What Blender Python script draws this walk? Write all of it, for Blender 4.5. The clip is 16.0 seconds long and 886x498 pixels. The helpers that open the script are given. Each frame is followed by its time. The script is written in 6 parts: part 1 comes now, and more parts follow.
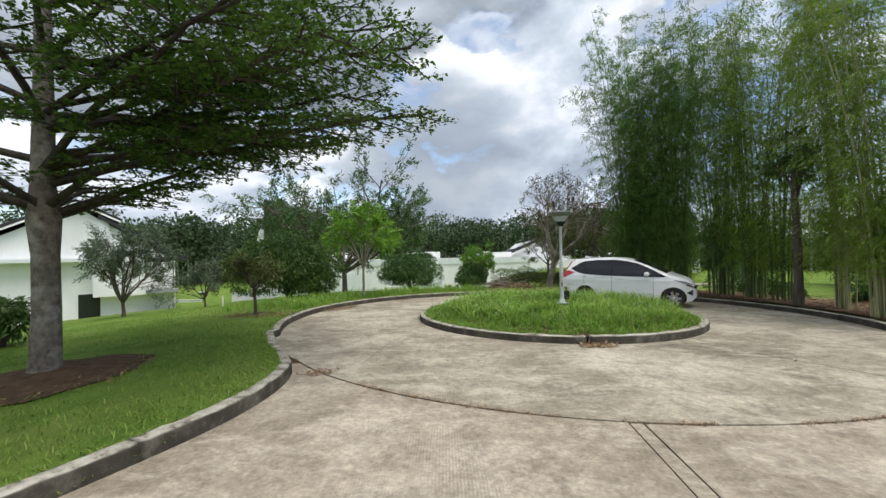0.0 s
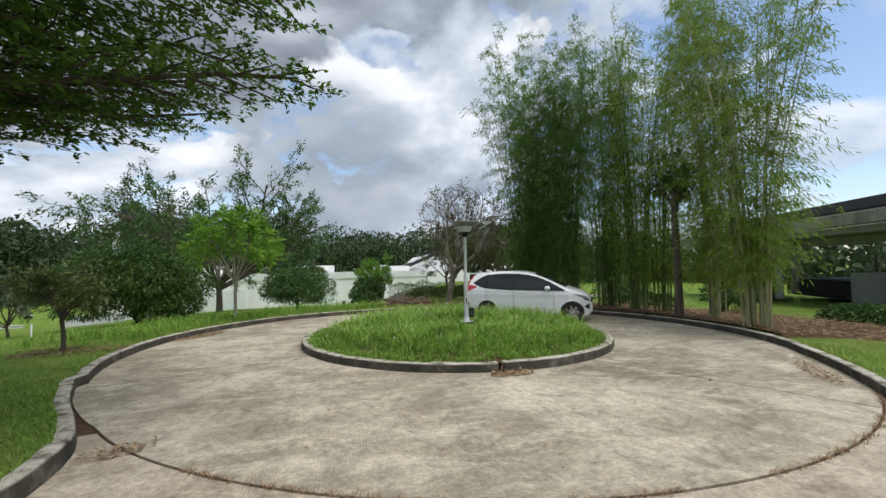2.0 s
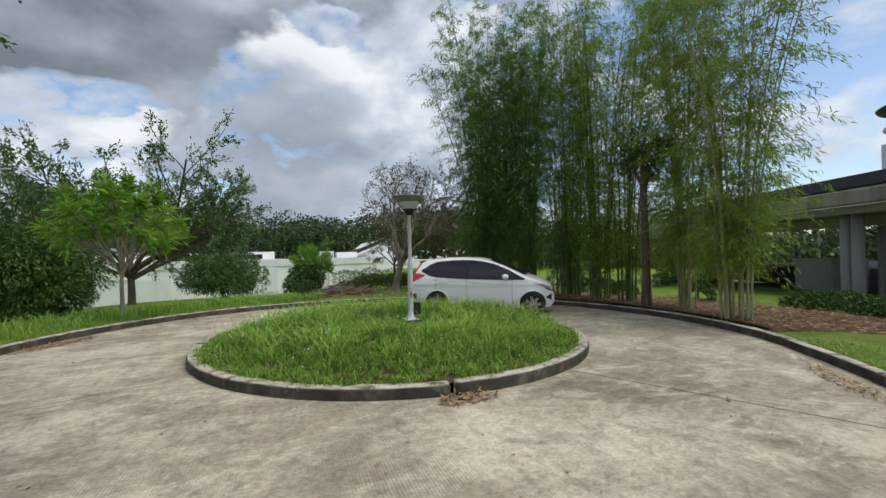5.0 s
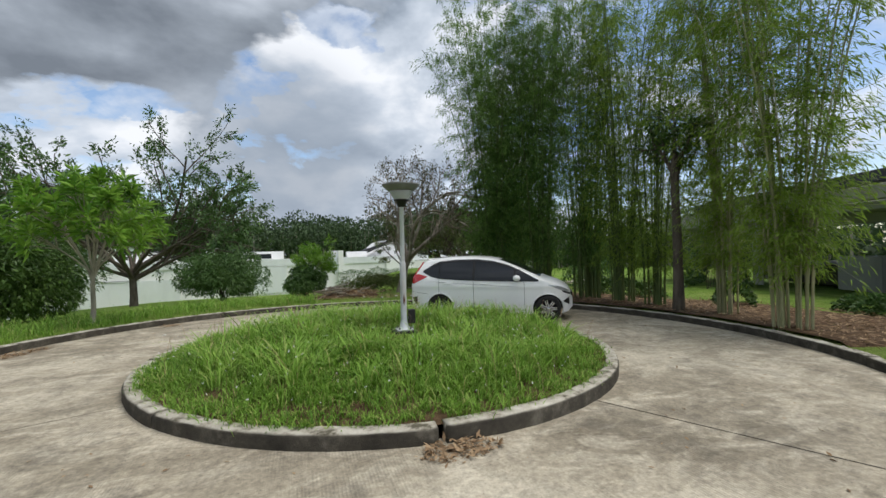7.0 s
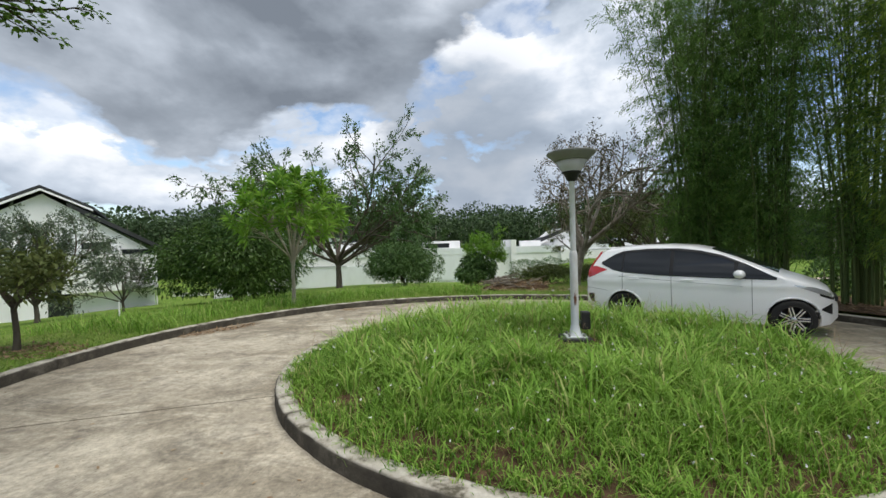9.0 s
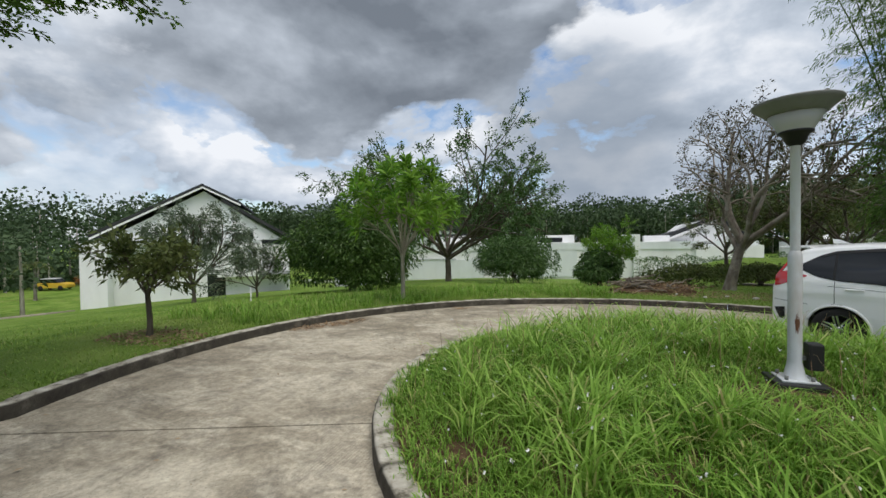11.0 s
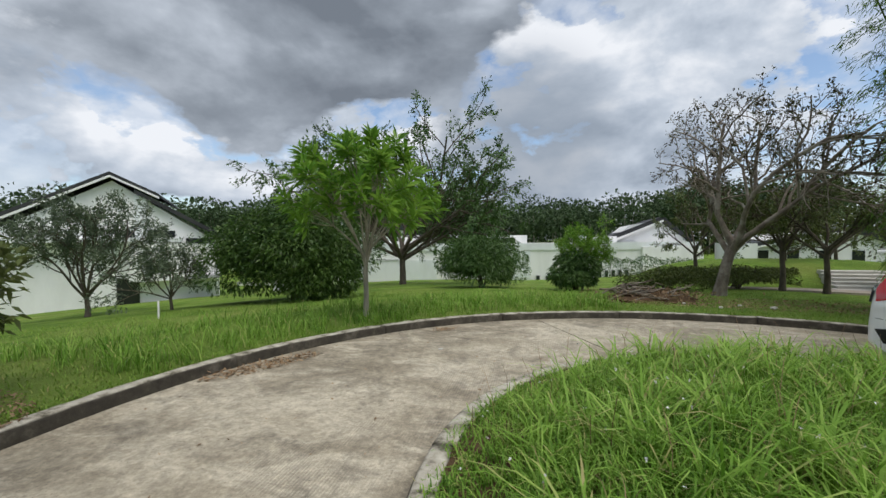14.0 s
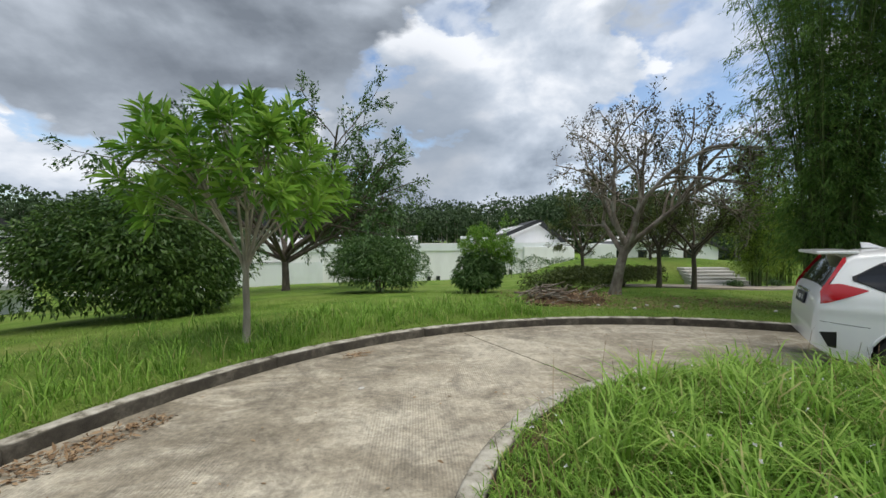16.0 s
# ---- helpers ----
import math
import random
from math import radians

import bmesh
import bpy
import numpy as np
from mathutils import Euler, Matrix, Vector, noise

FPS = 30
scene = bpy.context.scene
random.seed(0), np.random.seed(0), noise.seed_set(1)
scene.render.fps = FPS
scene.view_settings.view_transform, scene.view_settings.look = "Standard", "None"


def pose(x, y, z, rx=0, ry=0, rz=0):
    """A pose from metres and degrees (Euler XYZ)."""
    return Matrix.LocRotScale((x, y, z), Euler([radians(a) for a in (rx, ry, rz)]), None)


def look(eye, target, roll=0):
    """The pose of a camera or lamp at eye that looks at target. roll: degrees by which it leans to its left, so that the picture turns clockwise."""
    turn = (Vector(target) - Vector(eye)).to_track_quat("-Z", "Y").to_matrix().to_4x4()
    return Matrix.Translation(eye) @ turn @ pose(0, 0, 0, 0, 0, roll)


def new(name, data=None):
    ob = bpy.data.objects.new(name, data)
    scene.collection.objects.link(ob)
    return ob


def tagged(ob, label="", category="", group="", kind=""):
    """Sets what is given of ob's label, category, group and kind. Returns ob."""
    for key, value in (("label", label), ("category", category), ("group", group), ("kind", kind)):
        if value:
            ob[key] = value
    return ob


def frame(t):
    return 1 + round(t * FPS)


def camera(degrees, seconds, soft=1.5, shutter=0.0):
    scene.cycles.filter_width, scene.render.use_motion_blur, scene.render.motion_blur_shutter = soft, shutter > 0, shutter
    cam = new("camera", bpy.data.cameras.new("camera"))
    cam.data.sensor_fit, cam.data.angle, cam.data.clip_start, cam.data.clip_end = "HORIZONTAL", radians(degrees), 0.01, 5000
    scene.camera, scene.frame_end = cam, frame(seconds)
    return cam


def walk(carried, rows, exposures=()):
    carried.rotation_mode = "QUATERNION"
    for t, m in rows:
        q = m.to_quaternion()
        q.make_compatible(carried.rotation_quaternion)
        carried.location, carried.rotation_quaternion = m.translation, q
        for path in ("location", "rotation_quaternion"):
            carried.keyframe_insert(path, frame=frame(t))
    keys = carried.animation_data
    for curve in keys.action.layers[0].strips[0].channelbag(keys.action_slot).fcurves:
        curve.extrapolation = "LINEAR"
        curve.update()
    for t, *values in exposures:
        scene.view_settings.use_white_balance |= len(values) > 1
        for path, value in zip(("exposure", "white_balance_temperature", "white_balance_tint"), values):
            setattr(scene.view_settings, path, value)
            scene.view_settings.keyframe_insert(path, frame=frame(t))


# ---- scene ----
cam = camera(94.3, 16.0)
PATH = [
    (0, (0.013, -0.005, 1.543), (0.011, 1.995, 1.571), -1.05),
    (0.5, (0.004, 0.311, 1.551), (0.142, 2.305, 1.600), -1.15),
    (1, (0.095, 0.657, 1.523), (0.371, 2.637, 1.590), -1.45),
    (1.5, (0.152, 0.967, 1.524), (0.548, 2.925, 1.606), -1.46),
    (2, (0.154, 1.262, 1.537), (0.644, 3.199, 1.623), -1.07),
    (2.5, (0.275, 1.527, 1.511), (0.844, 3.443, 1.587), -0.76),
    (3, (0.390, 1.777, 1.533), (1.015, 3.676, 1.588), -0.63),
    (3.5, (0.443, 2.089, 1.516), (1.091, 3.981, 1.552), -0.64),
    (4, (0.512, 2.370, 1.502), (1.187, 4.253, 1.521), -0.80),
    (4.5, (0.648, 2.638, 1.508), (1.362, 4.506, 1.524), -1.10),
    (7, (1.407, 3.876, 1.488), (2.061, 5.766, 1.501), -1.33),
    (7.5, (1.579, 4.129, 1.471), (2.090, 6.063, 1.478), -1.54),
    (8, (1.722, 4.401, 1.475), (2.042, 6.376, 1.475), -1.70),
    (8.5, (1.736, 4.691, 1.473), (1.817, 6.689, 1.465), -1.67),
    (9, (1.736, 4.948, 1.456), (1.564, 6.941, 1.438), -1.51),
    (9.5, (1.762, 5.226, 1.469), (1.351, 7.183, 1.440), -1.40),
    (10, (1.658, 5.441, 1.468), (1.058, 7.348, 1.432), -1.18),
    (12.5, (0.754, 6.898, 1.459), (0.053, 8.771, 1.419), -0.62),
    (13, (0.500, 7.172, 1.475), (-0.131, 9.069, 1.436), -0.48),
    (13.5, (0.256, 7.447, 1.482), (-0.280, 9.374, 1.441), -0.41),
    (14, (0.082, 7.810, 1.475), (-0.341, 9.764, 1.432), -0.46),
    (14.5, (-0.143, 8.120, 1.466), (-0.445, 10.097, 1.418), -0.44),
    (15, (-0.333, 8.430, 1.475), (-0.522, 10.420, 1.426), -0.41),
    (15.5, (-0.433, 8.794, 1.484), (-0.484, 10.792, 1.436), -0.38),
    (16, (-0.585, 9.135, 1.471), (-0.456, 11.130, 1.427), -0.32),
]
EXPOSURES = [(0.0, 0.62), (1.5, 0.57), (3.5, 0.37), (4.5, 0.37), (7.0, 0.44), (8.5, 0.60), (9.0, 0.55), (10.0, 0.40), (12.5, 0.31), (13.5, 0.30), (16.0, 0.45)]
walk(cam, [(t, look(eye, target, roll)) for t, eye, target, roll in PATH], EXPOSURES)

# ---- world, sun ----
SUN_EL, SUN_AZ = 66.0, 126.0          # degrees; azimuth clockwise from +y
world = bpy.data.worlds.new("world")
scene.world = world
world.use_nodes = True
wn, wl = world.node_tree.nodes, world.node_tree.links
wn.clear()


def wnode(kind):
    return wn.new(kind)


def wmath(op, a, b=None):
    n = wnode("ShaderNodeMath")
    n.operation = op
    for i, v in enumerate((a, b)):
        if v is None:
            continue
        if isinstance(v, (int, float)):
            n.inputs[i].default_value = v
        else:
            wl.new(v, n.inputs[i])
    return n.outputs[0]


def wramp(fac, stops):
    n = wnode("ShaderNodeValToRGB")
    while len(n.color_ramp.elements) < len(stops):
        n.color_ramp.elements.new(0.5)
    for el, (pos, col) in zip(n.color_ramp.elements, stops):
        el.position, el.color = pos, (*col, 1)
    wl.new(fac, n.inputs[0])
    return n.outputs[0]


sky = wnode("ShaderNodeTexSky")
sky.sky_type, sky.sun_disc = "NISHITA", False
sky.sun_elevation, sky.sun_rotation = radians(SUN_EL), radians(SUN_AZ)
coord = wnode("ShaderNodeTexCoord")
stretch = wnode("ShaderNodeMapping")
stretch.inputs["Scale"].default_value = (1.0, 1.0, 1.7)
wl.new(coord.outputs["Generated"], stretch.inputs[0])
height = wnode("ShaderNodeSeparateXYZ")
wl.new(coord.outputs["Generated"], height.inputs[0])


def wnoise(scale, detail, rough, off, distortion=0.0):
    m = wnode("ShaderNodeMapping")
    m.inputs["Location"].default_value = off
    wl.new(stretch.outputs[0], m.inputs[0])
    n = wnode("ShaderNodeTexNoise")
    n.inputs["Scale"].default_value, n.inputs["Detail"].default_value = scale, detail
    n.inputs["Roughness"].default_value, n.inputs["Distortion"].default_value = rough, distortion
    wl.new(m.outputs[0], n.inputs["Vector"])
    return n.outputs["Fac"]


def wtowards(direction, near, far):
    """1 towards a direction of the sky, falling to 0 away from it."""
    d = wnode("ShaderNodeVectorMath")
    d.operation = "DOT_PRODUCT"
    wl.new(coord.outputs["Generated"], d.inputs[0])
    d.inputs[1].default_value = Vector(direction).normalized()
    m = wnode("ShaderNodeMapRange")
    m.interpolation_type = "SMOOTHSTEP"
    m.inputs[1].default_value, m.inputs[2].default_value = math.cos(radians(far)), math.cos(radians(near))
    wl.new(d.outputs["Value"], m.inputs[0])
    return m.outputs[0]


def wmix(fac, a, b):
    n = wnode("ShaderNodeMix")
    n.data_type = "RGBA"
    wl.new(fac, n.inputs[0])
    for i, v in ((6, a), (7, b)):
        if isinstance(v, tuple):
            n.inputs[i].default_value = (*v, 1)
        else:
            wl.new(v, n.inputs[i])
    return n.outputs[2]


def cloud_bank(scale, off, lift, edge, soft, gain, mid, bias, tones):
    """One bank of cumulus: its cover, and its colour from sunlit crowns to grey bases."""
    body = wnoise(scale, 12, 0.54, off, 0.15)
    over = wnoise(scale, 7, 0.5, (off[0], off[1], off[2] + lift), 0.15)
    if bias is not None:
        body, over = wmath("ADD", body, bias), wmath("ADD", over, bias)
    shade = wmath("ADD", wmath("MULTIPLY", wmath("SUBTRACT", body, over), gain), mid)
    shade = wmath("SUBTRACT", shade, wmath("MULTIPLY", wmath("SUBTRACT", body, 0.5), 0.9))
    return wramp(body, [(edge, (0, 0, 0)), (edge + soft, (1, 1, 1))]), wramp(shade, tones)


# cumulus in three banks, one before the other: far pale puffs, towers, and heavy grey masses overhead
heavy_here = wtowards((-0.45, 0.78, 0.50), 6, 34)
tower_here = wtowards((0.16, 0.92, 0.36), 4, 26)
grey_base = wtowards((-0.02, 0.975, 0.215), 3, 15)
open_sky = wtowards((0.88, 0.42, 0.25), 12, 50)
far_cover, far_col = cloud_bank(4.6, (3.1, 0.7, 2.2), 0.05, 0.43, 0.12, 3.2, 0.55, wmath("MULTIPLY", open_sky, -0.05),
                                [(0.1, (0.36, 0.42, 0.52)), (0.45, (0.52, 0.575, 0.66)), (0.85, (0.70, 0.73, 0.78))])
tow_bias = wmath("SUBTRACT", wmath("MULTIPLY", tower_here, 0.10), wmath("MULTIPLY", open_sky, 0.12))
tow_cover, tow_col = cloud_bank(2.9, (1.7, 4.3, 0.4), 0.10, 0.485, 0.03, 3.6, 0.60, tow_bias,
                                [(0.05, (0.225, 0.27, 0.335)), (0.35, (0.365, 0.42, 0.50)), (0.62, (0.50, 0.555, 0.635)), (0.95, (0.76, 0.785, 0.83))])
mass_bias = wmath("SUBTRACT", wmath("MULTIPLY", heavy_here, 0.15), wmath("MULTIPLY", wmath("ADD", tower_here, open_sky), 0.12))
mass_bias = wmath("ADD", mass_bias, wmath("MULTIPLY", wmath("SUBTRACT", height.outputs[2], 0.37), 0.55))
mass_cover, mass_col = cloud_bank(2.3, (7.3, 2.9, 1.0), 0.10, 0.50, 0.06, 2.9, 0.50, mass_bias,
                                  [(0.05, (0.16, 0.185, 0.222)), (0.35, (0.265, 0.30, 0.35)), (0.62, (0.42, 0.465, 0.53)), (0.92, (0.74, 0.775, 0.83))])
cloud = wmix(tow_cover, far_col, tow_col)
cloud = wmix(mass_cover, cloud, mass_col)
cloud = wmix(wmath("MULTIPLY", grey_base, 0.75), cloud, (0.235, 0.28, 0.345))
cover = wmath("MAXIMUM", wmath("MULTIPLY", far_cover, 0.8), wmath("MAXIMUM", tow_cover, mass_cover))
bg_sky, bg_cloud = wnode("ShaderNodeBackground"), wnode("ShaderNodeBackground")
wl.new(sky.outputs[0], bg_sky.inputs[0])
bg_sky.inputs[1].default_value = 0.13
wl.new(cloud, bg_cloud.inputs[0])
bg_cloud.inputs[1].default_value = 0.92
mix = wnode("ShaderNodeMixShader")
wl.new(cover, mix.inputs[0])
wl.new(bg_sky.outputs[0], mix.inputs[1])
wl.new(bg_cloud.outputs[0], mix.inputs[2])
wout = wnode("ShaderNodeOutputWorld")
wl.new(mix.outputs[0], wout.inputs[0])
sun = new("sun", bpy.data.lights.new("sun", "SUN"))
sun.data.energy, sun.data.angle, sun.data.color = 2.15, radians(50), (1.0, 0.96, 0.9)
sun_dir = Vector((math.sin(radians(SUN_AZ)) * math.cos(radians(SUN_EL)), math.cos(radians(SUN_AZ)) * math.cos(radians(SUN_EL)), math.sin(radians(SUN_EL))))
sun.matrix_world = look(sun_dir * 60, (0, 0, 0))

# ---- materials ----


class Mat:
    """A principled material with short ways to add noise and bump."""

    def __init__(self, name, color=(0.5, 0.5, 0.5), rough=0.8, metal=0.0, spec=0.4):
        self.m = bpy.data.materials.new(name)
        self.m.use_nodes = True
        self.n, self.l = self.m.node_tree.nodes, self.m.node_tree.links
        self.b = self.n["Principled BSDF"]
        self.b.inputs["Base Color"].default_value = (*color, 1)
        self.b.inputs["Roughness"].default_value = rough
        self.b.inputs["Metallic"].default_value = metal
        self.b.inputs["Specular IOR Level"].default_value = spec
        self.c = self.n.new("ShaderNodeTexCoord")

    def noise(self, scale, detail=5, rough=0.55, stretch=None, coords="Object", distortion=0.0):
        n = self.n.new("ShaderNodeTexNoise")
        n.inputs["Scale"].default_value, n.inputs["Detail"].default_value, n.inputs["Roughness"].default_value = scale, detail, rough
        n.inputs["Distortion"].default_value = distortion
        src = self.c.outputs[coords]
        if coords == "World":
            src = self.n.new("ShaderNodeNewGeometry").outputs["Position"]
        if stretch:
            mp = self.n.new("ShaderNodeMapping")
            mp.inputs["Scale"].default_value = stretch
            self.l.new(src, mp.inputs[0])
            src = mp.outputs[0]
        self.l.new(src, n.inputs["Vector"])
        return n.outputs["Fac"]

    def world_noise(self, scale, detail=5, rough=0.55, stretch=None, distortion=0.0):
        n = self.n.new("ShaderNodeTexNoise")
        n.inputs["Scale"].default_value, n.inputs["Detail"].default_value, n.inputs["Roughness"].default_value = scale, detail, rough
        n.inputs["Distortion"].default_value = distortion
        src = self.n.new("ShaderNodeNewGeometry").outputs["Position"]
        if stretch:
            mp = self.n.new("ShaderNodeMapping")
            mp.inputs["Scale"].default_value = stretch
            self.l.new(src, mp.inputs[0])
            src = mp.outputs[0]
        self.l.new(src, n.inputs["Vector"])
        return n.outputs["Fac"]

    def ramp(self, fac, stops):
        r = self.n.new("ShaderNodeValToRGB")
        while len(r.color_ramp.elements) < len(stops):
            r.color_ramp.elements.new(0.5)
        for el, (pos, col) in zip(r.color_ramp.elements, stops):
            el.position, el.color = pos, (*(col if isinstance(col, tuple) else (col,) * 3), 1)
        self.l.new(fac, r.inputs[0])
        return r.outputs[0]

    def mix(self, fac, a, b, mode="MIX"):
        n = self.n.new("ShaderNodeMix")
        n.data_type, n.blend_type = "RGBA", mode
        for i, v in ((0, fac), (6, a), (7, b)):
            if isinstance(v, (int, float)):
                n.inputs[i].default_value = v
            elif isinstance(v, tuple):
                n.inputs[i].default_value = (*v, 1)
            else:
                self.l.new(v, n.inputs[i])
        return n.outputs[2]

    def math(self, op, a, b):
        n = self.n.new("ShaderNodeMath")
        n.operation = op
        for i, v in enumerate((a, b)):
            if isinstance(v, (int, float)):
                n.inputs[i].default_value = v
            else:
                self.l.new(v, n.inputs[i])
        return n.outputs[0]

    def island(self):
        return self.n.new("ShaderNodeNewGeometry").outputs["Random Per Island"]

    def color(self, out):
        self.l.new(out, self.b.inputs["Base Color"])
        return self

    def rough(self, out):
        self.l.new(out, self.b.inputs["Roughness"])
        return self

    def bump(self, height, strength=0.4, distance=0.02):
        n = self.n.new("ShaderNodeBump")
        n.inputs["Strength"].default_value, n.inputs["Distance"].default_value = strength, distance
        self.l.new(height, n.inputs["Height"])
        self.l.new(n.outputs[0], self.b.inputs["Normal"])
        return self

    def translucent(self, color, share):
        t = self.n.new("ShaderNodeBsdfTranslucent")
        if isinstance(color, tuple):
            t.inputs[0].default_value = (*color, 1)
        else:
            self.l.new(color, t.inputs[0])
        x = self.n.new("ShaderNodeMixShader")
        x.inputs[0].default_value = share
        self.l.new(self.b.outputs[0], x.inputs[1])
        self.l.new(t.outputs[0], x.inputs[2])
        self.l.new(x.outputs[0], self.n["Material Output"].inputs[0])
        return self


def leaf_mat(name, dark, mid, light, rough=0.45, share=0.3, patch=0.5):
    k = Mat(name, mid, rough, 0, 0.25)
    col = k.ramp(k.island(), [(0.0, dark), (0.5, mid), (1.0, light)])
    col = k.mix(k.ramp(k.noise(patch, 3), [(0.35, 0.0), (0.7, 0.6)]), col, light)
    k.color(col)
    return k.translucent(col, share).m


def bark_mat(name, dark, light, scale=9, stretch=(1, 1, 0.25), lichen=None):
    k = Mat(name, dark, 0.9, 0, 0.2)
    a = k.noise(scale, 8, 0.65, stretch)
    col = k.ramp(a, [(0.3, dark), (0.7, light)])
    if lichen:
        col = k.mix(k.ramp(k.noise(3.0, 6, 0.6), [(0.5, 0.0), (0.62, 0.8)]), col, lichen)
    k.color(col).bump(a, 0.8, 0.02)
    return k.m


def concrete_mat(name, dark, mid, light, broom=True, stain=(0.10, 0.09, 0.075)):
    k = Mat(name, mid, 0.85, 0, 0.3)
    big = k.world_noise(0.55, 6, 0.6, None, 0.6)
    fine = k.world_noise(9.0, 8, 0.7)
    col = k.ramp(big, [(0.3, dark), (0.5, mid), (0.68, light)])
    col = k.mix(k.ramp(k.world_noise(1.3, 10, 0.7, (1, 2.0, 1), 0.8), [(0.48, 0.0), (0.64, 0.75)]), col, light)
    col = k.mix(k.ramp(k.world_noise(1.7, 10, 0.72, (1.4, 1, 1), 1.0), [(0.50, 0.0), (0.68, 0.55)]), col, stain)
    col = k.mix(0.6, col, k.ramp(fine, [(0.28, 0.25), (0.72, 0.76)]), "OVERLAY")
    col = k.mix(0.6, col, k.ramp(k.world_noise(28, 4, 0.7), [(0.3, 0.3), (0.7, 0.72)]), "OVERLAY")
    speck = k.world_noise(70, 3, 0.6)
    col = k.mix(k.ramp(speck, [(0.62, 0.0), (0.72, 0.7)]), col, (0.08, 0.07, 0.055))
    k.color(col)
    h = fine
    if broom:
        # combed ribs, kept only where the surface is little worn
        wave = k.n.new("ShaderNodeTexWave")
        wave.inputs["Scale"].default_value, wave.inputs["Distortion"].default_value = 13.0, 0.6
        wave.inputs["Detail Scale"].default_value = 0.4
        k.l.new(k.n.new("ShaderNodeNewGeometry").outputs["Position"], wave.inputs["Vector"])
        kept = k.ramp(k.world_noise(0.7, 6, 0.65, (1.3, 0.8, 1)), [(0.47, 0.0), (0.60, 1.0)])
        rib = k.math("MULTIPLY", wave.outputs["Fac"], kept)
        col = k.mix(k.math("MULTIPLY", k.math("MULTIPLY", k.math("SUBTRACT", 1.0, wave.outputs["Fac"]), kept), 0.2), col, stain)
        k.color(col)
        h = k.math("ADD", k.math("MULTIPLY", fine, 0.5), k.math("ADD", k.math("MULTIPLY", rib, 0.5), k.math("MULTIPLY", k.world_noise(26, 3, 0.6, (6.0, 0.35, 1)), 0.5)))
    k.bump(h, 0.55, 0.012)
    return k.m


M_ROAD = concrete_mat("road_concrete", (0.21, 0.182, 0.135), (0.35, 0.308, 0.235), (0.56, 0.508, 0.405))
M_APRON = concrete_mat("apron_concrete", (0.25, 0.21, 0.155), (0.39, 0.335, 0.26), (0.55, 0.485, 0.39), True, (0.16, 0.13, 0.10))
k = Mat("kerb_concrete", (0.2, 0.19, 0.17), 0.9, 0, 0.2)
# upward faces get the pale mottle, upright faces the dark one
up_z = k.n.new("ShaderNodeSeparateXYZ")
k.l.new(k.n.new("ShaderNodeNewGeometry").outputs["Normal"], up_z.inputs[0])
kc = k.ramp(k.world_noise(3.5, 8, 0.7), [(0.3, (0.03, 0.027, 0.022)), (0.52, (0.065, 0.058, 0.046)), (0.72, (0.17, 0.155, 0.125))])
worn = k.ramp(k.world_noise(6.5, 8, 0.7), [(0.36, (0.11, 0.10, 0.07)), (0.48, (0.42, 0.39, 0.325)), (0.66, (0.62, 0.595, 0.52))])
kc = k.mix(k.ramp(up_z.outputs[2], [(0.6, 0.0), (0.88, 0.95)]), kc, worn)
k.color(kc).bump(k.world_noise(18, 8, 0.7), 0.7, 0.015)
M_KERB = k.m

k = Mat("lawn", (0.09, 0.17, 0.03), 0.9, 0, 0.1)
lc = k.ramp(k.world_noise(0.8, 7, 0.6), [(0.3, (0.085, 0.16, 0.022)), (0.5, (0.15, 0.25, 0.04)), (0.7, (0.24, 0.33, 0.075))])
lc = k.mix(k.ramp(k.world_noise(0.23, 5, 0.6), [(0.5, 0.0), (0.7, 0.55)]), lc, (0.27, 0.27, 0.09))
lc = k.mix(0.6, lc, k.ramp(k.world_noise(45, 5, 0.7), [(0.25, 0.2), (0.75, 0.8)]), "OVERLAY")
k.color(lc).bump(k.world_noise(60, 4, 0.7), 0.9, 0.04)
M_LAWN = k.m
k = Mat("soil", (0.10, 0.06, 0.035), 0.95, 0, 0.1)
k.color(k.ramp(k.world_noise(7, 8, 0.7), [(0.3, (0.05, 0.032, 0.02)), (0.7, (0.17, 0.11, 0.065))])).bump(k.world_noise(25, 6, 0.7), 0.9, 0.03)
M_SOIL = k.m


def grass_mat(name, dark, mid, light, dry):
    q = Mat(name, mid, 0.55, 0, 0.25)
    col = q.ramp(q.island(), [(0.0, dark), (0.45, mid), (0.88, light), (0.97, dry)])
    col = q.mix(q.ramp(q.world_noise(0.9, 5, 0.6), [(0.35, 0.0), (0.7, 0.5)]), col, light)
    q.color(col)
    return q.translucent(col, 0.35).m


M_GRASS_LONG = grass_mat("long_grass", (0.045, 0.125, 0.010), (0.14, 0.30, 0.03), (0.30, 0.48, 0.085), (0.48, 0.42, 0.19))
M_GRASS_BROAD = grass_mat("broad_grass", (0.11, 0.25, 0.022), (0.21, 0.39, 0.05), (0.35, 0.53, 0.11), (0.48, 0.42, 0.2))
M_GRASS = grass_mat("short_grass", (0.09, 0.18, 0.02), (0.18, 0.31, 0.04), (0.28, 0.40, 0.08), (0.40, 0.35, 0.15))
M_LITTER = leaf_mat("dry_leaves", (0.12, 0.07, 0.04), (0.25, 0.16, 0.09), (0.42, 0.30, 0.18), 0.8, 0.1)
M_LEAF_CANOPY = leaf_mat("canopy_leaf", (0.03, 0.075, 0.010), (0.06, 0.135, 0.018), (0.11, 0.20, 0.03), 0.45, 0.4)
M_LEAF_BAMBOO = leaf_mat("bamboo_leaf", (0.055, 0.125, 0.026), (0.105, 0.215, 0.045), (0.19, 0.32, 0.065), 0.6, 0.45, 0.35)
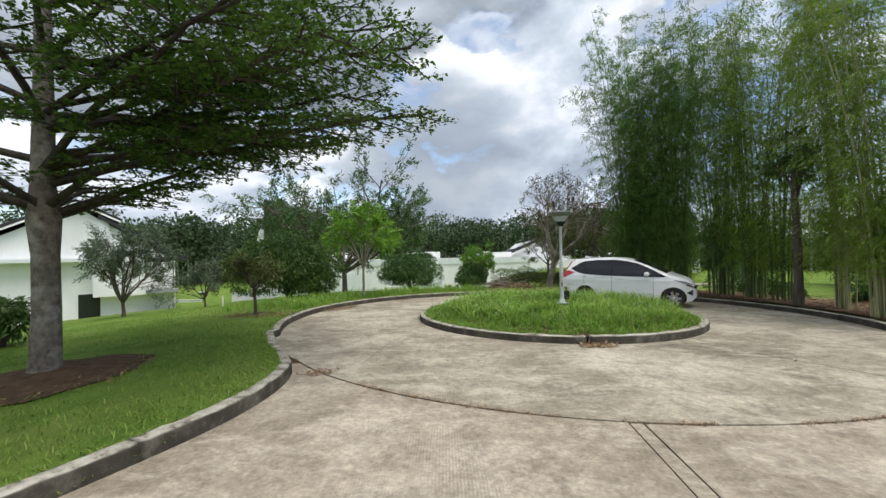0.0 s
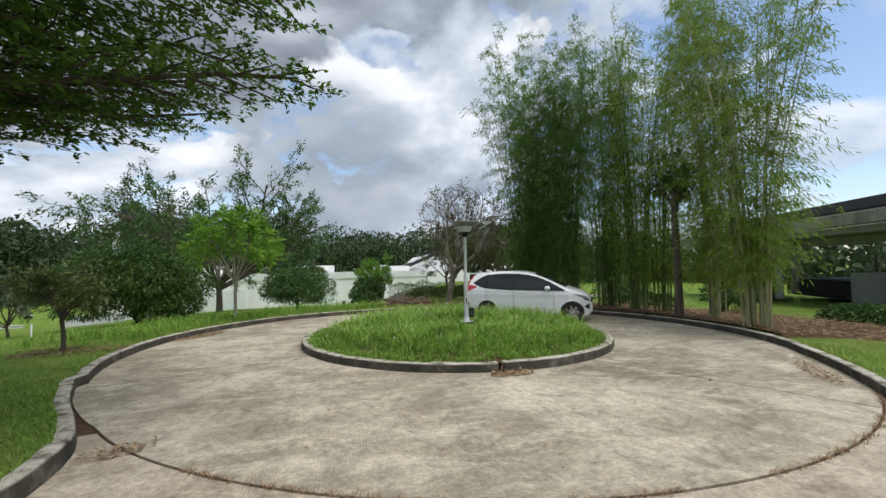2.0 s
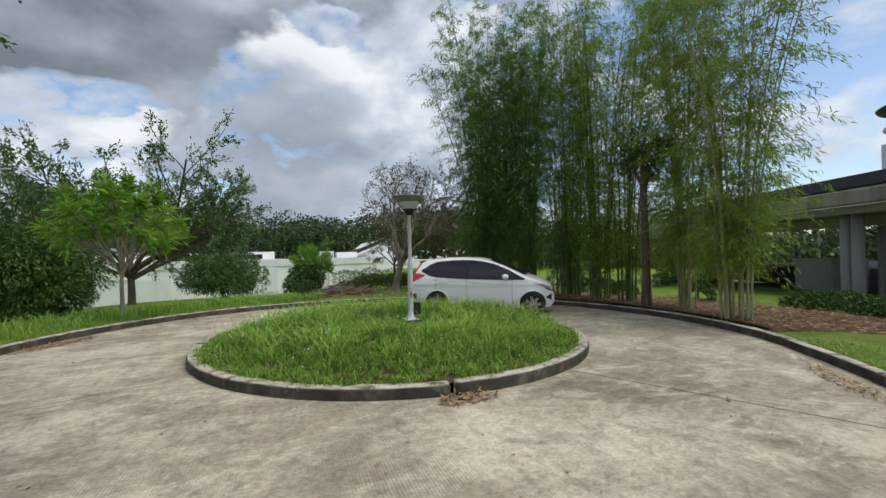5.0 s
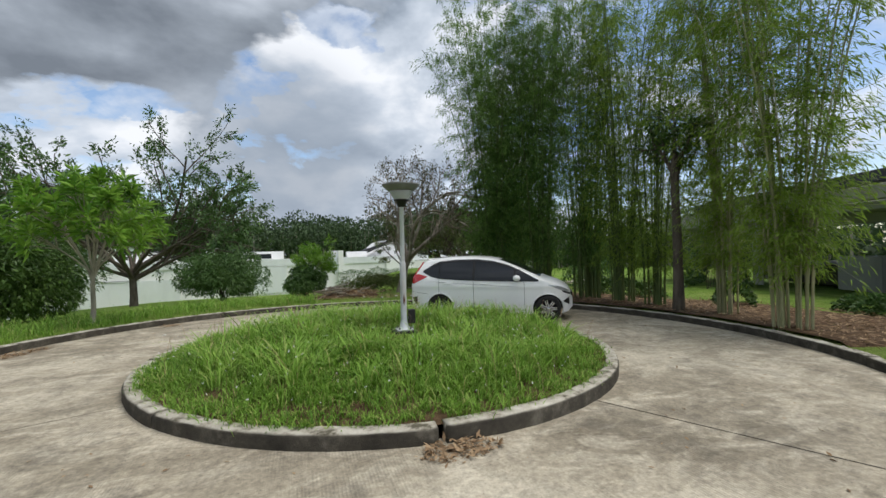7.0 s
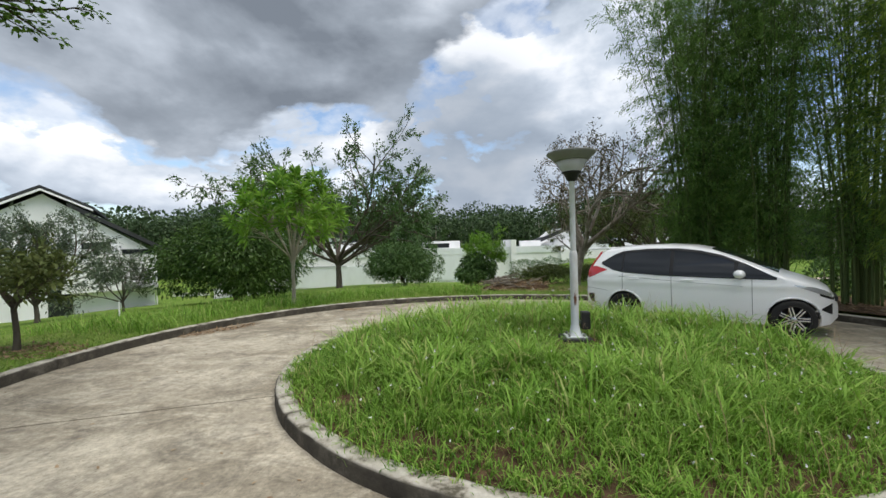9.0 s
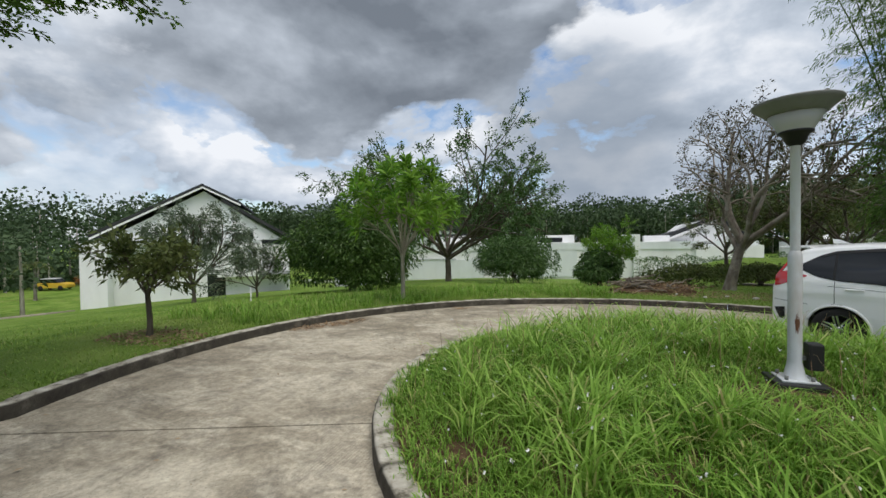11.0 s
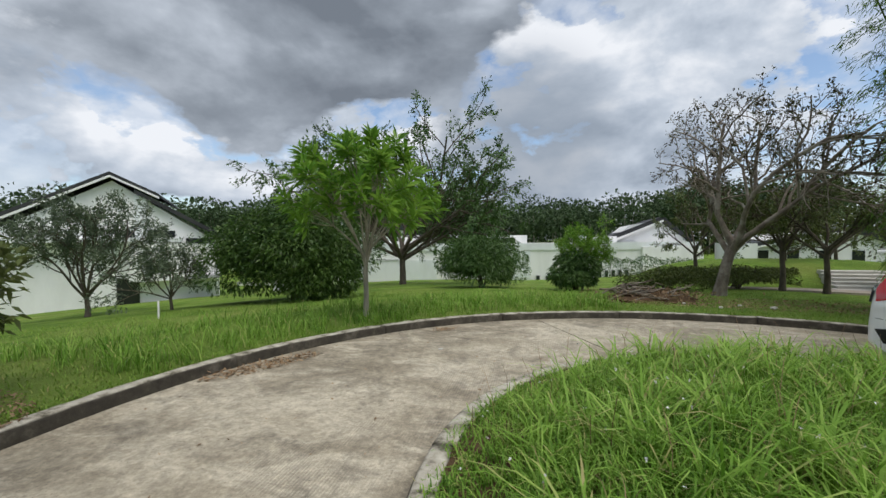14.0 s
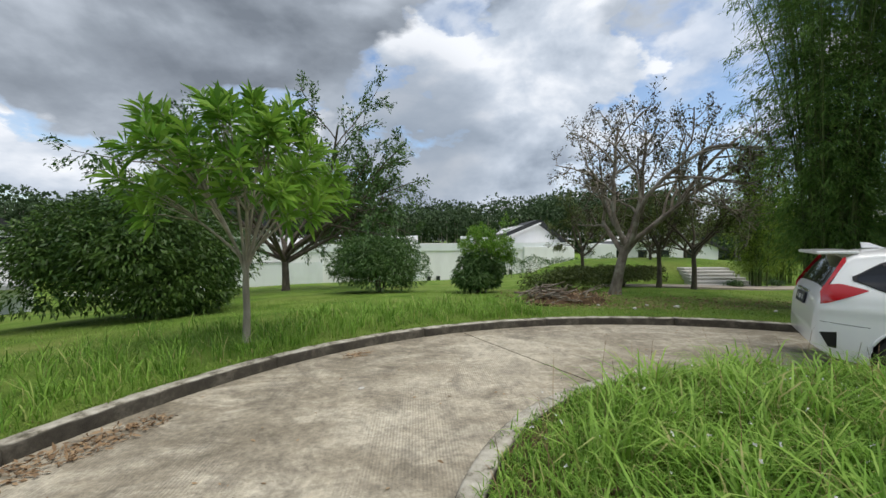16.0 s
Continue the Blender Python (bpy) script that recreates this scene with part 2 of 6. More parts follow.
# yellower bamboo leaf, with sunlight on the clumps put into its paler colour
M_LEAF_BAMBOO_Y = leaf_mat("bamboo_leaf_yellow_sunlit", (0.10, 0.18, 0.022), (0.18, 0.29, 0.038), (0.29, 0.41, 0.065), 0.6, 0.5, 0.35)
M_LEAF_DARK = leaf_mat("dark_leaf", (0.018, 0.05, 0.012), (0.04, 0.09, 0.02), (0.10, 0.17, 0.035), 0.35, 0.2)
M_LEAF_MANGO = leaf_mat("mango_leaf", (0.03, 0.075, 0.02), (0.06, 0.13, 0.035), (0.12, 0.20, 0.06), 0.38, 0.2)
M_LEAF_BRIGHT = leaf_mat("bright_leaf", (0.06, 0.16, 0.018), (0.13, 0.29, 0.03), (0.27, 0.44, 0.07), 0.35, 0.38)
M_LEAF_GREY = leaf_mat("grey_leaf", (0.05, 0.075, 0.045), (0.10, 0.14, 0.085), (0.19, 0.23, 0.15), 0.5, 0.2)
M_LEAF_OLIVE = leaf_mat("olive_leaf", (0.05, 0.07, 0.02), (0.09, 0.125, 0.035), (0.16, 0.19, 0.06), 0.5, 0.25)
M_LEAF_RED = leaf_mat("red_leaf", (0.14, 0.03, 0.012), (0.30, 0.08, 0.025), (0.40, 0.17, 0.04), 0.5, 0.25)
M_LEAF_BROWN = leaf_mat("brown_leaf", (0.05, 0.03, 0.02), (0.10, 0.06, 0.045), (0.10, 0.13, 0.05), 0.6, 0.15)
M_LEAF_FOREST = leaf_mat("forest_leaf", (0.035, 0.065, 0.028), (0.055, 0.095, 0.042), (0.085, 0.13, 0.06), 0.7, 0.2, 0.06)
M_BARK = bark_mat("grey_bark", (0.075, 0.062, 0.05), (0.25, 0.22, 0.185), 12, (1, 1, 0.8), (0.34, 0.32, 0.285))
M_BARK_DARK = bark_mat("dark_bark", (0.05, 0.042, 0.034), (0.16, 0.135, 0.105))
# darker copy of the bark: crown shade put into the limbs' colour
M_BARK_SHADE = bark_mat("shaded_limb_bark", (0.028, 0.024, 0.02), (0.09, 0.078, 0.062))
M_BARK_PALE = bark_mat("pale_bark", (0.22, 0.20, 0.16), (0.45, 0.42, 0.35))
M_BARK_RED = bark_mat("reddish_bark", (0.11, 0.085, 0.068), (0.33, 0.28, 0.225), 7, (1, 1, 0.4), (0.36, 0.33, 0.28))
M_CULM = bark_mat("bamboo_culm", (0.05, 0.085, 0.03), (0.16, 0.20, 0.07), 4, (1, 1, 0.2))
M_CULM_Y = bark_mat("bamboo_culm_pale", (0.16, 0.18, 0.08), (0.42, 0.40, 0.24), 4, (1, 1, 0.2))


def paint_mat(name, color, rough=0.7, dirt=0.25, dirt_color=(0.25, 0.24, 0.2), scale=1.2, spec=0.4, metal=0.0):
    q = Mat(name, color, rough, metal, spec)
    f = q.ramp(q.world_noise(scale, 7, 0.65, (1, 1, 0.35)), [(0.42, 0.0), (0.75, dirt)])
    q.color(q.mix(f, color, dirt_color)).bump(q.world_noise(30, 4, 0.6), 0.15, 0.004)
    return q.m


M_WALL = paint_mat("white_wall", (0.86, 0.86, 0.86), 0.8, 0.35, (0.5, 0.5, 0.47), 0.5)
M_WALL_GREY = paint_mat("pale_grey_wall", (0.76, 0.79, 0.80), 0.8, 0.35, (0.45, 0.47, 0.45), 0.5)
M_ROOF = paint_mat("dark_roof", (0.028, 0.029, 0.032), 0.6, 0.5, (0.07, 0.07, 0.07), 1.0)
M_CONC = paint_mat("weathered_concrete", (0.40, 0.39, 0.36), 0.85, 0.8, (0.12, 0.115, 0.10), 1.4)
M_COLUMN = paint_mat("grey_column", (0.36, 0.37, 0.38), 0.8, 0.5, (0.2, 0.2, 0.2), 1.0)
M_ASPHALT = paint_mat("asphalt", (0.055, 0.055, 0.055), 0.9, 0.4, (0.10, 0.10, 0.095), 1.0)
M_LINE = paint_mat("road_line", (0.72, 0.72, 0.70), 0.8, 0.3)
M_DARKVOID = paint_mat("dark_window", (0.02, 0.023, 0.026), 0.15, 0.2, (0.05, 0.05, 0.05), 2.0, 0.5)
M_POLE = paint_mat("lamp_paint", (0.60, 0.63, 0.66), 0.45, 0.6, (0.36, 0.28, 0.22), 6.0)
M_CAP = paint_mat("lamp_cap", (0.20, 0.21, 0.20), 0.5, 0.5, (0.12, 0.12, 0.1), 4.0)
M_BLACK = paint_mat("black_plastic", (0.012, 0.012, 0.013), 0.5, 0.2, (0.05, 0.05, 0.045), 5.0)
M_STONE = paint_mat("pale_stone", (0.58, 0.56, 0.52), 0.85, 0.4, (0.3, 0.28, 0.24), 2.0)
M_PATH = paint_mat("path_paving", (0.42, 0.36, 0.30), 0.9, 0.4, (0.25, 0.2, 0.16), 2.0)
M_RUST = paint_mat("rust_patch", (0.13, 0.06, 0.035), 0.9, 0.5, (0.22, 0.12, 0.07), 20.0)
q = Mat("lamp_glass", (0.86, 0.88, 0.86), 0.3, 0, 0.5)
M_LAMPGLASS = q.translucent((0.85, 0.87, 0.85), 0.6).m
q = Mat("car_paint", (0.88, 0.89, 0.90), 0.3, 0, 0.5)
q.b.inputs["Coat Weight"].default_value, q.b.inputs["Coat Roughness"].default_value = 0.8, 0.06
q.color(q.mix(q.ramp(q.noise(2.2, 6, 0.6), [(0.55, 0.0), (0.85, 0.06)]), (0.92, 0.925, 0.93), (0.5, 0.47, 0.42)))
M_CAR = q.m
M_CARGLASS = Mat("car_glass", (0.012, 0.014, 0.017), 0.04, 0, 0.6).m
M_CARSEAM = Mat("car_seam_and_crease_shade", (0.06, 0.06, 0.065), 0.6, 0, 0.2).m
M_TYRE = paint_mat("tyre_rubber", (0.015, 0.015, 0.015), 0.85, 0.4, (0.05, 0.045, 0.04), 6.0)
M_RIM = Mat("alloy", (0.62, 0.63, 0.65), 0.25, 1.0).m
M_RIMDARK = Mat("rim_black", (0.02, 0.02, 0.022), 0.35, 0.3).m
q = Mat("tail_red", (0.50, 0.008, 0.012), 0.12, 0, 0.6)
q.b.inputs["Coat Weight"].default_value = 1.0
M_RED = q.m
q = Mat("head_glass", (0.55, 0.57, 0.60), 0.08, 0.4, 0.6)
q.b.inputs["Coat Weight"].default_value = 1.0
M_HEAD = q.m
M_PLATE = Mat("plate_black", (0.02, 0.02, 0.03), 0.4).m
M_WHITE = Mat("plate_white", (0.7, 0.7, 0.7), 0.5).m
M_YELLOW = paint_mat("yellow_paint", (0.65, 0.42, 0.03), 0.5, 0.3)
M_METALW = paint_mat("pale_metal", (0.6, 0.6, 0.58), 0.5, 0.4)

# ---- mesh helpers ----


def raw_mesh(name, V, faces):
    """A mesh from arrays; faces: array of quads or triangles, or a list of such arrays."""
    V = np.asarray(V, np.float32)
    groups = [np.asarray(f, np.int32) for f in (faces if isinstance(faces, list) else [faces]) if len(f)]
    me = bpy.data.meshes.new(name)
    me.vertices.add(len(V))
    me.vertices.foreach_set("co", V.ravel())
    loops = np.concatenate([f.ravel() for f in groups])
    sizes = np.concatenate([np.full(len(f), f.shape[1], np.int32) for f in groups])
    me.loops.add(len(loops))
    me.loops.foreach_set("vertex_index", loops)
    me.polygons.add(len(sizes))
    me.polygons.foreach_set("loop_start", np.concatenate([[0], np.cumsum(sizes)[:-1]]).astype(np.int32))
    me.polygons.foreach_set("loop_total", sizes)
    me.update(calc_edges=True)
    me.validate()
    return me


def smooth(me, on=True):
    me.polygons.foreach_set("use_smooth", np.full(len(me.polygons), on))
    return me


def part(name, me, material, parent, label=""):
    if isinstance(me, bmesh.types.BMesh):
        bm, me = me, bpy.data.meshes.new(name)
        bm.to_mesh(me)
        bm.free()
    if not me.materials:
        me.materials.append(material)
    ob = new(name, me)
    ob.parent = parent
    if label:
        ob["label"] = label
    return ob


def thing(name, label, category, at=(0, 0, 0), rz=0.0, group="", kind=""):
    ob = new(name)
    ob.matrix_basis = pose(*at, 0, 0, rz)
    return tagged(ob, label, category, group, kind)


def solo(name, me, material, label, category, at=(0, 0, 0), rz=0.0, group="", kind=""):
    ob = part(name, me, material, None)
    ob.matrix_basis = pose(*at, 0, 0, rz)
    return tagged(ob, label, category, group, kind)


def box(bm, lo, hi, bevel=0.0):
    lo, hi = Vector(lo), Vector(hi)
    geo = bmesh.ops.create_cube(bm, size=1.0, matrix=Matrix.Translation((lo + hi) / 2) @ Matrix.Diagonal((*(hi - lo), 1)))
    if bevel:
        edges = list({e for v in geo["verts"] for e in v.link_edges})
        bmesh.ops.bevel(bm, geom=edges, offset=bevel, segments=2, affect="EDGES", profile=0.5)
    return bm


def boxes(*items, bevel=0.0):
    bm = bmesh.new()
    for lo, hi in items:
        box(bm, lo, hi, bevel)
    return bm


def prism(outline, depth0, depth1, axis="y"):
    """A closed prism from an outline in (x, z), drawn out along y."""
    bm = bmesh.new()
    a = [bm.verts.new((x, depth0, z)) for x, z in outline]
    b = [bm.verts.new((x, depth1, z)) for x, z in outline]
    bm.faces.new(a)
    bm.faces.new(b[::-1])
    for i in range(len(a)):
        j = (i + 1) % len(a)
        bm.faces.new((a[j], a[i], b[i], b[j]))
    bmesh.ops.recalc_face_normals(bm, faces=bm.faces)
    return bm


def lathe(profile, sides=24):
    """A mesh of revolution round z from (radius, z) pairs."""
    n = len(profile)
    ang = np.linspace(0, 2 * np.pi, sides, endpoint=False)
    R, Z = np.array(profile).T
    V = np.stack([np.outer(np.cos(ang), R), np.outer(np.sin(ang), R), np.tile(Z, (sides, 1))], -1).reshape(-1, 3)
    i, j = np.meshgrid(np.arange(sides), np.arange(n - 1), indexing="ij")
    i2 = (i + 1) % sides
    F = np.stack([i * n + j, i2 * n + j, i2 * n + j + 1, i * n + j + 1], -1).reshape(-1, 4)
    return smooth(raw_mesh("lathe", V, F))


def tubes(lines, sides=6):
    """One mesh of tapered tubes; lines: (points, radii)."""
    Vs, Fs, base = [], [], 0
    ang = np.linspace(0, 2 * np.pi, sides, endpoint=False)
    ca, sa = np.cos(ang)[None, :, None], np.sin(ang)[None, :, None]
    for pts, rad in lines:
        pts, rad = np.asarray(pts, float), np.asarray(rad, float)
        n = len(pts)
        tan = np.gradient(pts, axis=0)
        tan /= np.linalg.norm(tan, axis=1, keepdims=True) + 1e-9
        ref = np.where(np.abs(tan[:, 2:3]) > 0.9, [[1.0, 0, 0]], [[0, 0, 1.0]])
        u = np.cross(tan, ref)
        u /= np.linalg.norm(u, axis=1, keepdims=True) + 1e-9
        w = np.cross(tan, u)
        Vs.append((pts[:, None] + rad[:, None, None] * (u[:, None] * ca + w[:, None] * sa)).reshape(-1, 3))
        i, j = np.meshgrid(np.arange(n - 1), np.arange(sides), indexing="ij")
        j2 = (j + 1) % sides
        Fs.append(base + np.stack([i * sides + j, i * sides + j2, (i + 1) * sides + j2, (i + 1) * sides + j], -1).reshape(-1, 4))
        base += n * sides
    return smooth(raw_mesh("tubes", np.concatenate(Vs), np.concatenate(Fs)))


def unit(a):
    return a / (np.linalg.norm(a, axis=-1, keepdims=True) + 1e-9)


def leaves(P, D, L, W, rng, droop=0.15, upward=0.6):
    """One mesh of folded four-cornered leaves at P, pointing along D."""
    P, D = np.asarray(P, float), unit(np.asarray(D, float))
    n = len(P)
    N = unit(rng.normal(0, 0.6, (n, 3)) + [0, 0, upward])
    S = unit(np.cross(D, N))
    N = np.cross(S, D)
    L, W = np.broadcast_to(L, (n,))[:, None], np.broadcast_to(W, (n,))[:, None]
    mid = P + D * L * 0.45
    V = np.stack([P, mid + S * W / 2 + N * W * 0.12, P + D * L - [[0, 0, 1]] * L * droop, mid - S * W / 2 + N * W * 0.12], 1).reshape(-1, 3)
    return raw_mesh("leaves", V, np.arange(4 * n).reshape(-1, 4))


def grow(p, d, length, radius, level, spec, rng, lines, tips):
    """A limb with its side limbs. spec: a row a level of (count, length share, angle, first fork, lift, wobble)."""
    n = 5 if level else 7
    pts, dirs, d = [np.array(p, float)], [], np.array(d, float)
    lift, wobble = spec[level][4], spec[level][5]
    for i in range(n):
        d = unit(d + rng.normal(0, wobble, 3) + [0, 0, lift])
        dirs.append(d)
        pts.append(pts[-1] + d * length / n)
    pts = np.array(pts)
    lines.append((pts, radius * np.linspace(1, 0.45 if level < len(spec) - 1 else 0.3, n + 1)))
    last = level == len(spec) - 1
    if last:
        tips.append((pts, np.array(dirs)))
        return
    count, share, angle, first = spec[level][:4]
    for k in range(count):
        f = first + (1 - first) * (k + rng.uniform(0.2, 0.8)) / count
        i = min(int(f * n), n - 1)
        q = pts[i] + (pts[i + 1] - pts[i]) * (f * n - i)
        a = rng.uniform(0, 2 * np.pi) if level else k * 2.4 + rng.uniform(-0.4, 0.4)
        side = unit(np.cross(dirs[i], [math.cos(a), math.sin(a), 0.3]))
        t = math.radians(angle) * rng.uniform(0.75, 1.2)
        grow(q, dirs[i] * math.cos(t) + side * math.sin(t), length * share * rng.uniform(0.75, 1.15) * (1.1 - 0.35 * f), radius * (1 - 0.5 * f) * 0.62, level + 1, spec, rng, lines, tips)


def along(tips, count, spread, rng, first=0.25):
    """Places and directions scattered along limbs."""
    k = rng.integers(0, len(tips), count)
    f = rng.uniform(first, 1.0, count)
    P, D = np.empty((count, 3)), np.empty((count, 3))
    for i in range(count):
        pts, dirs = tips[k[i]]
        s = f[i] * (len(pts) - 1)
        j = min(int(s), len(pts) - 2)
        P[i] = pts[j] + (pts[j + 1] - pts[j]) * (s - j)
        D[i] = dirs[j]
    return P + rng.normal(0, spread, (count, 3)), D


# ---- the ground ----
CX, CY, R_ISLAND, R_ROAD = 2.68, 10.18, 3.27, 6.25


def road_z(x, y):
    return 0.017 - 0.010 * (x - 1.15) - 0.009 * (y - 5.75)


KERB_H, KERB_W = 0.13, 0.16
# the road's outer edge as corners round the circle's middle
EDGE_LEFT = [(-9.5, -14.0), (-4.6, -2.5), (-3.0, 1.2), (-2.35, 2.7), (-2.0, 3.6), (-1.86, 4.4), (-1.92, 5.25), (-2.2, 5.85), (-2.75, 6.75), (-3.2, 7.75)]
EDGE_RIGHT = [(8.1, 7.1), (7.3, 5.95), (6.5, 5.0), (5.75, 4.25), (5.25, 3.5), (5.12, 2.6), (5.25, 1.2), (5.6, -0.8), (6.3, -4.0), (8.2, -14.0)]


def smooth_line(pts, times=2):
    p = np.array(pts, float)
    for _ in range(times):
        q = np.empty((2 * len(p) - 2, 2))
        q[0::2], q[1::2] = p[:-1] * 0.75 + p[1:] * 0.25, p[:-1] * 0.25 + p[1:] * 0.75
        p = np.vstack([p[:1], q, p[-1:]])
    return p


_arc = np.radians(np.linspace(-155, -388, 118)[2:-2])
EDGE_ARC = np.stack([CX + R_ROAD * np.cos(_arc), CY + R_ROAD * np.sin(_arc)], -1)
EDGE = np.vstack([smooth_line(EDGE_LEFT), EDGE_ARC, smooth_line(EDGE_RIGHT)])


def lawn_z(x, y):
    x, y = np.asarray(x, float), np.asarray(y, float)
    dx, dy = x - CX, y - CY
    r, az = np.hypot(dx, dy), np.degrees(np.arctan2(dy, dx)) % 360
    d = np.maximum(r - R_ROAD - 0.6, 0)
    w = np.clip((az - 62) / 32, 0, 1) * np.clip((285 - az) / 60, 0, 1)
    w = w * w * (3 - 2 * w)
    fall = 0.085 * d * d / (d + 2.2) * (1 + 0.3 * np.clip((az - 110) / 50, 0, 1))
    right = 0.032 * d
    z = 0.017 - 0.010 * (np.clip(x, -9, 14) - 1.15) - 0.009 * (np.clip(y, -3, 19) - 5.75) + KERB_H - 0.01
    return z - w * np.minimum(fall, 4.2) - (1 - w) * np.minimum(right, 1.2)


def ground_sheet():
    seg = np.hypot(*np.diff(EDGE, axis=0).T)
    s = np.concatenate([[0], np.cumsum(seg)])
    t = np.linspace(0, s[-1], 420)
    B = np.stack([np.interp(t, s, EDGE[:, 0]), np.interp(t, s, EDGE[:, 1])], -1)
    out = B - [CX, CY]
    # directions fan out from the circle's middle
    out /= np.linalg.norm(out, axis=1, keepdims=True)
    offs = np.array([0.05, 0.2, 0.45, 0.8, 1.2, 1.7, 2.3, 3, 3.8, 4.8, 6, 7.5, 9.5, 12, 15, 19, 24, 31, 40, 55, 80, 130, 250, 600, 2500])
    V = B[:, None] + out[:, None] * offs[None, :, None]
    X, Y = V[..., 0], V[..., 1]
    wob = np.array([[noise.noise((x * 0.35, y * 0.35, 0)) * 0.05 + noise.noise((x * 1.7, y * 1.7, 3)) * 0.015 for x, y in zip(a, b)] for a, b in zip(X, Y)])
    Z = lawn_z(X, Y) + wob * np.clip(offs / 1.5, 0, 1)
    n, m = X.shape
    i, j = np.meshgrid(np.arange(n - 1), np.arange(m - 1), indexing="ij")
    F = np.stack([i * m + j, (i + 1) * m + j, (i + 1) * m + j + 1, i * m + j + 1], -1).reshape(-1, 4)[:, ::-1]
    ob = solo("ground", smooth(raw_mesh("ground", np.stack([X, Y, Z], -1).reshape(-1, 3), F)), M_LAWN, "", "", kind="structure")
    tagged(ob, "green mown lawn sloping down from the kerb", "lawn")
    return ob


ground = ground_sheet()


def slab(bound, name, material, parent, top=0.0, step=0.3):
    """A road slab from an outline of corners, on the sloping road plane."""
    bm = bmesh.new()
    tv = [bm.verts.new((x, y, road_z(x, y) + top)) for x, y in bound]
    bv = [bm.verts.new((x, y, road_z(x, y) + top - 0.12)) for x, y in bound]
    bm.faces.new(tv)
    bm.faces.new(bv[::-1])
    for i in range(len(tv)):
        j = (i + 1) % len(tv)
        bm.faces.new((tv[i], bv[i], bv[j], tv[j]))
    bmesh.ops.recalc_face_normals(bm, faces=bm.faces)
    return part(name, bm, material, parent)


def ring_point(r, deg):
    return CX + r * math.cos(radians(deg)), CY + r * math.sin(radians(deg))


def joint_r(deg):
    """Radius of the curved joint, which swings a little outwards at the entrance."""
    return R_ROAD + 0.13 + 0.21 * max(0.0, math.cos(radians(((deg % 360) - 268) * 90 / 46))) ** 0.7 * (222 <= deg % 360 <= 314)


def road():
    base = thing("road", "worn beige concrete roundabout road cast in large slabs", "road", kind="structure")
    # bed under the joints
    bm = bmesh.new()
    bm.faces.new([bm.verts.new((x, y, road_z(x, y) - 0.016)) for x, y in EDGE])
    bmesh.ops.recalc_face_normals(bm, faces=bm.faces)
    if bm.faces[:][0].normal.z < 0:
        bmesh.ops.reverse_faces(bm, faces=bm.faces)
    bmesh.ops.triangulate(bm, faces=bm.faces)
    part("joint_bed", bm, M_SOIL, base)
    cuts = [-63.2, 28.0, 113.8, 203.8, 296.8]
    r0, r1 = R_ISLAND - 0.1, R_ROAD + 0.13
    for a, b in zip(cuts[:-1], cuts[1:]):
        pad_o, pad_i = math.degrees(0.011 / r1), math.degrees(0.011 / r0)
        outer = [ring_point(joint_r(t), t) for t in np.linspace(a + pad_o, b - pad_o, 80)]
        inner = [ring_point(r0, t) for t in np.linspace(b - pad_i, a + pad_i, 40)]
        slab(outer + inner, "slab", M_ROAD, base)
    # the entrance, cut by a narrow double groove
    arc = [ring_point(joint_r(t) + 0.026, t) for t in np.linspace(222.5, 310, 90)]
    left = [p for p in arc if p[0] < 1.618]
    right = [p for p in arc if p[0] > 1.757]
    strip = [p for p in arc if 1.64 < p[0] < 1.75]
    edge_l = [tuple(p) for p in EDGE if p[1] < left[0][1] and p[0] < 1][::-1]
    edge_r = [tuple(p) for p in EDGE if p[1] < right[-1][1] and p[0] > 3]
    slab(left + [(1.618, left[-1][1] - 0.002), (1.515, 2.4), (1.41, -14.0)] + edge_l[::-1], "slab", M_APRON, base, -0.004)
    slab([(1.65, -14.0), (1.668, 2.4), (1.756, right[0][1] - 0.002)] + right + edge_r, "slab", M_APRON, base, -0.004)
    slab([(1.425, -14.0), (1.53, 2.4), (1.632, 3.64), (1.74, 3.64), (1.654, 2.4), (1.635, -14.0)], "slab", M_APRON, base, -0.006)
    return base


road_base = road()


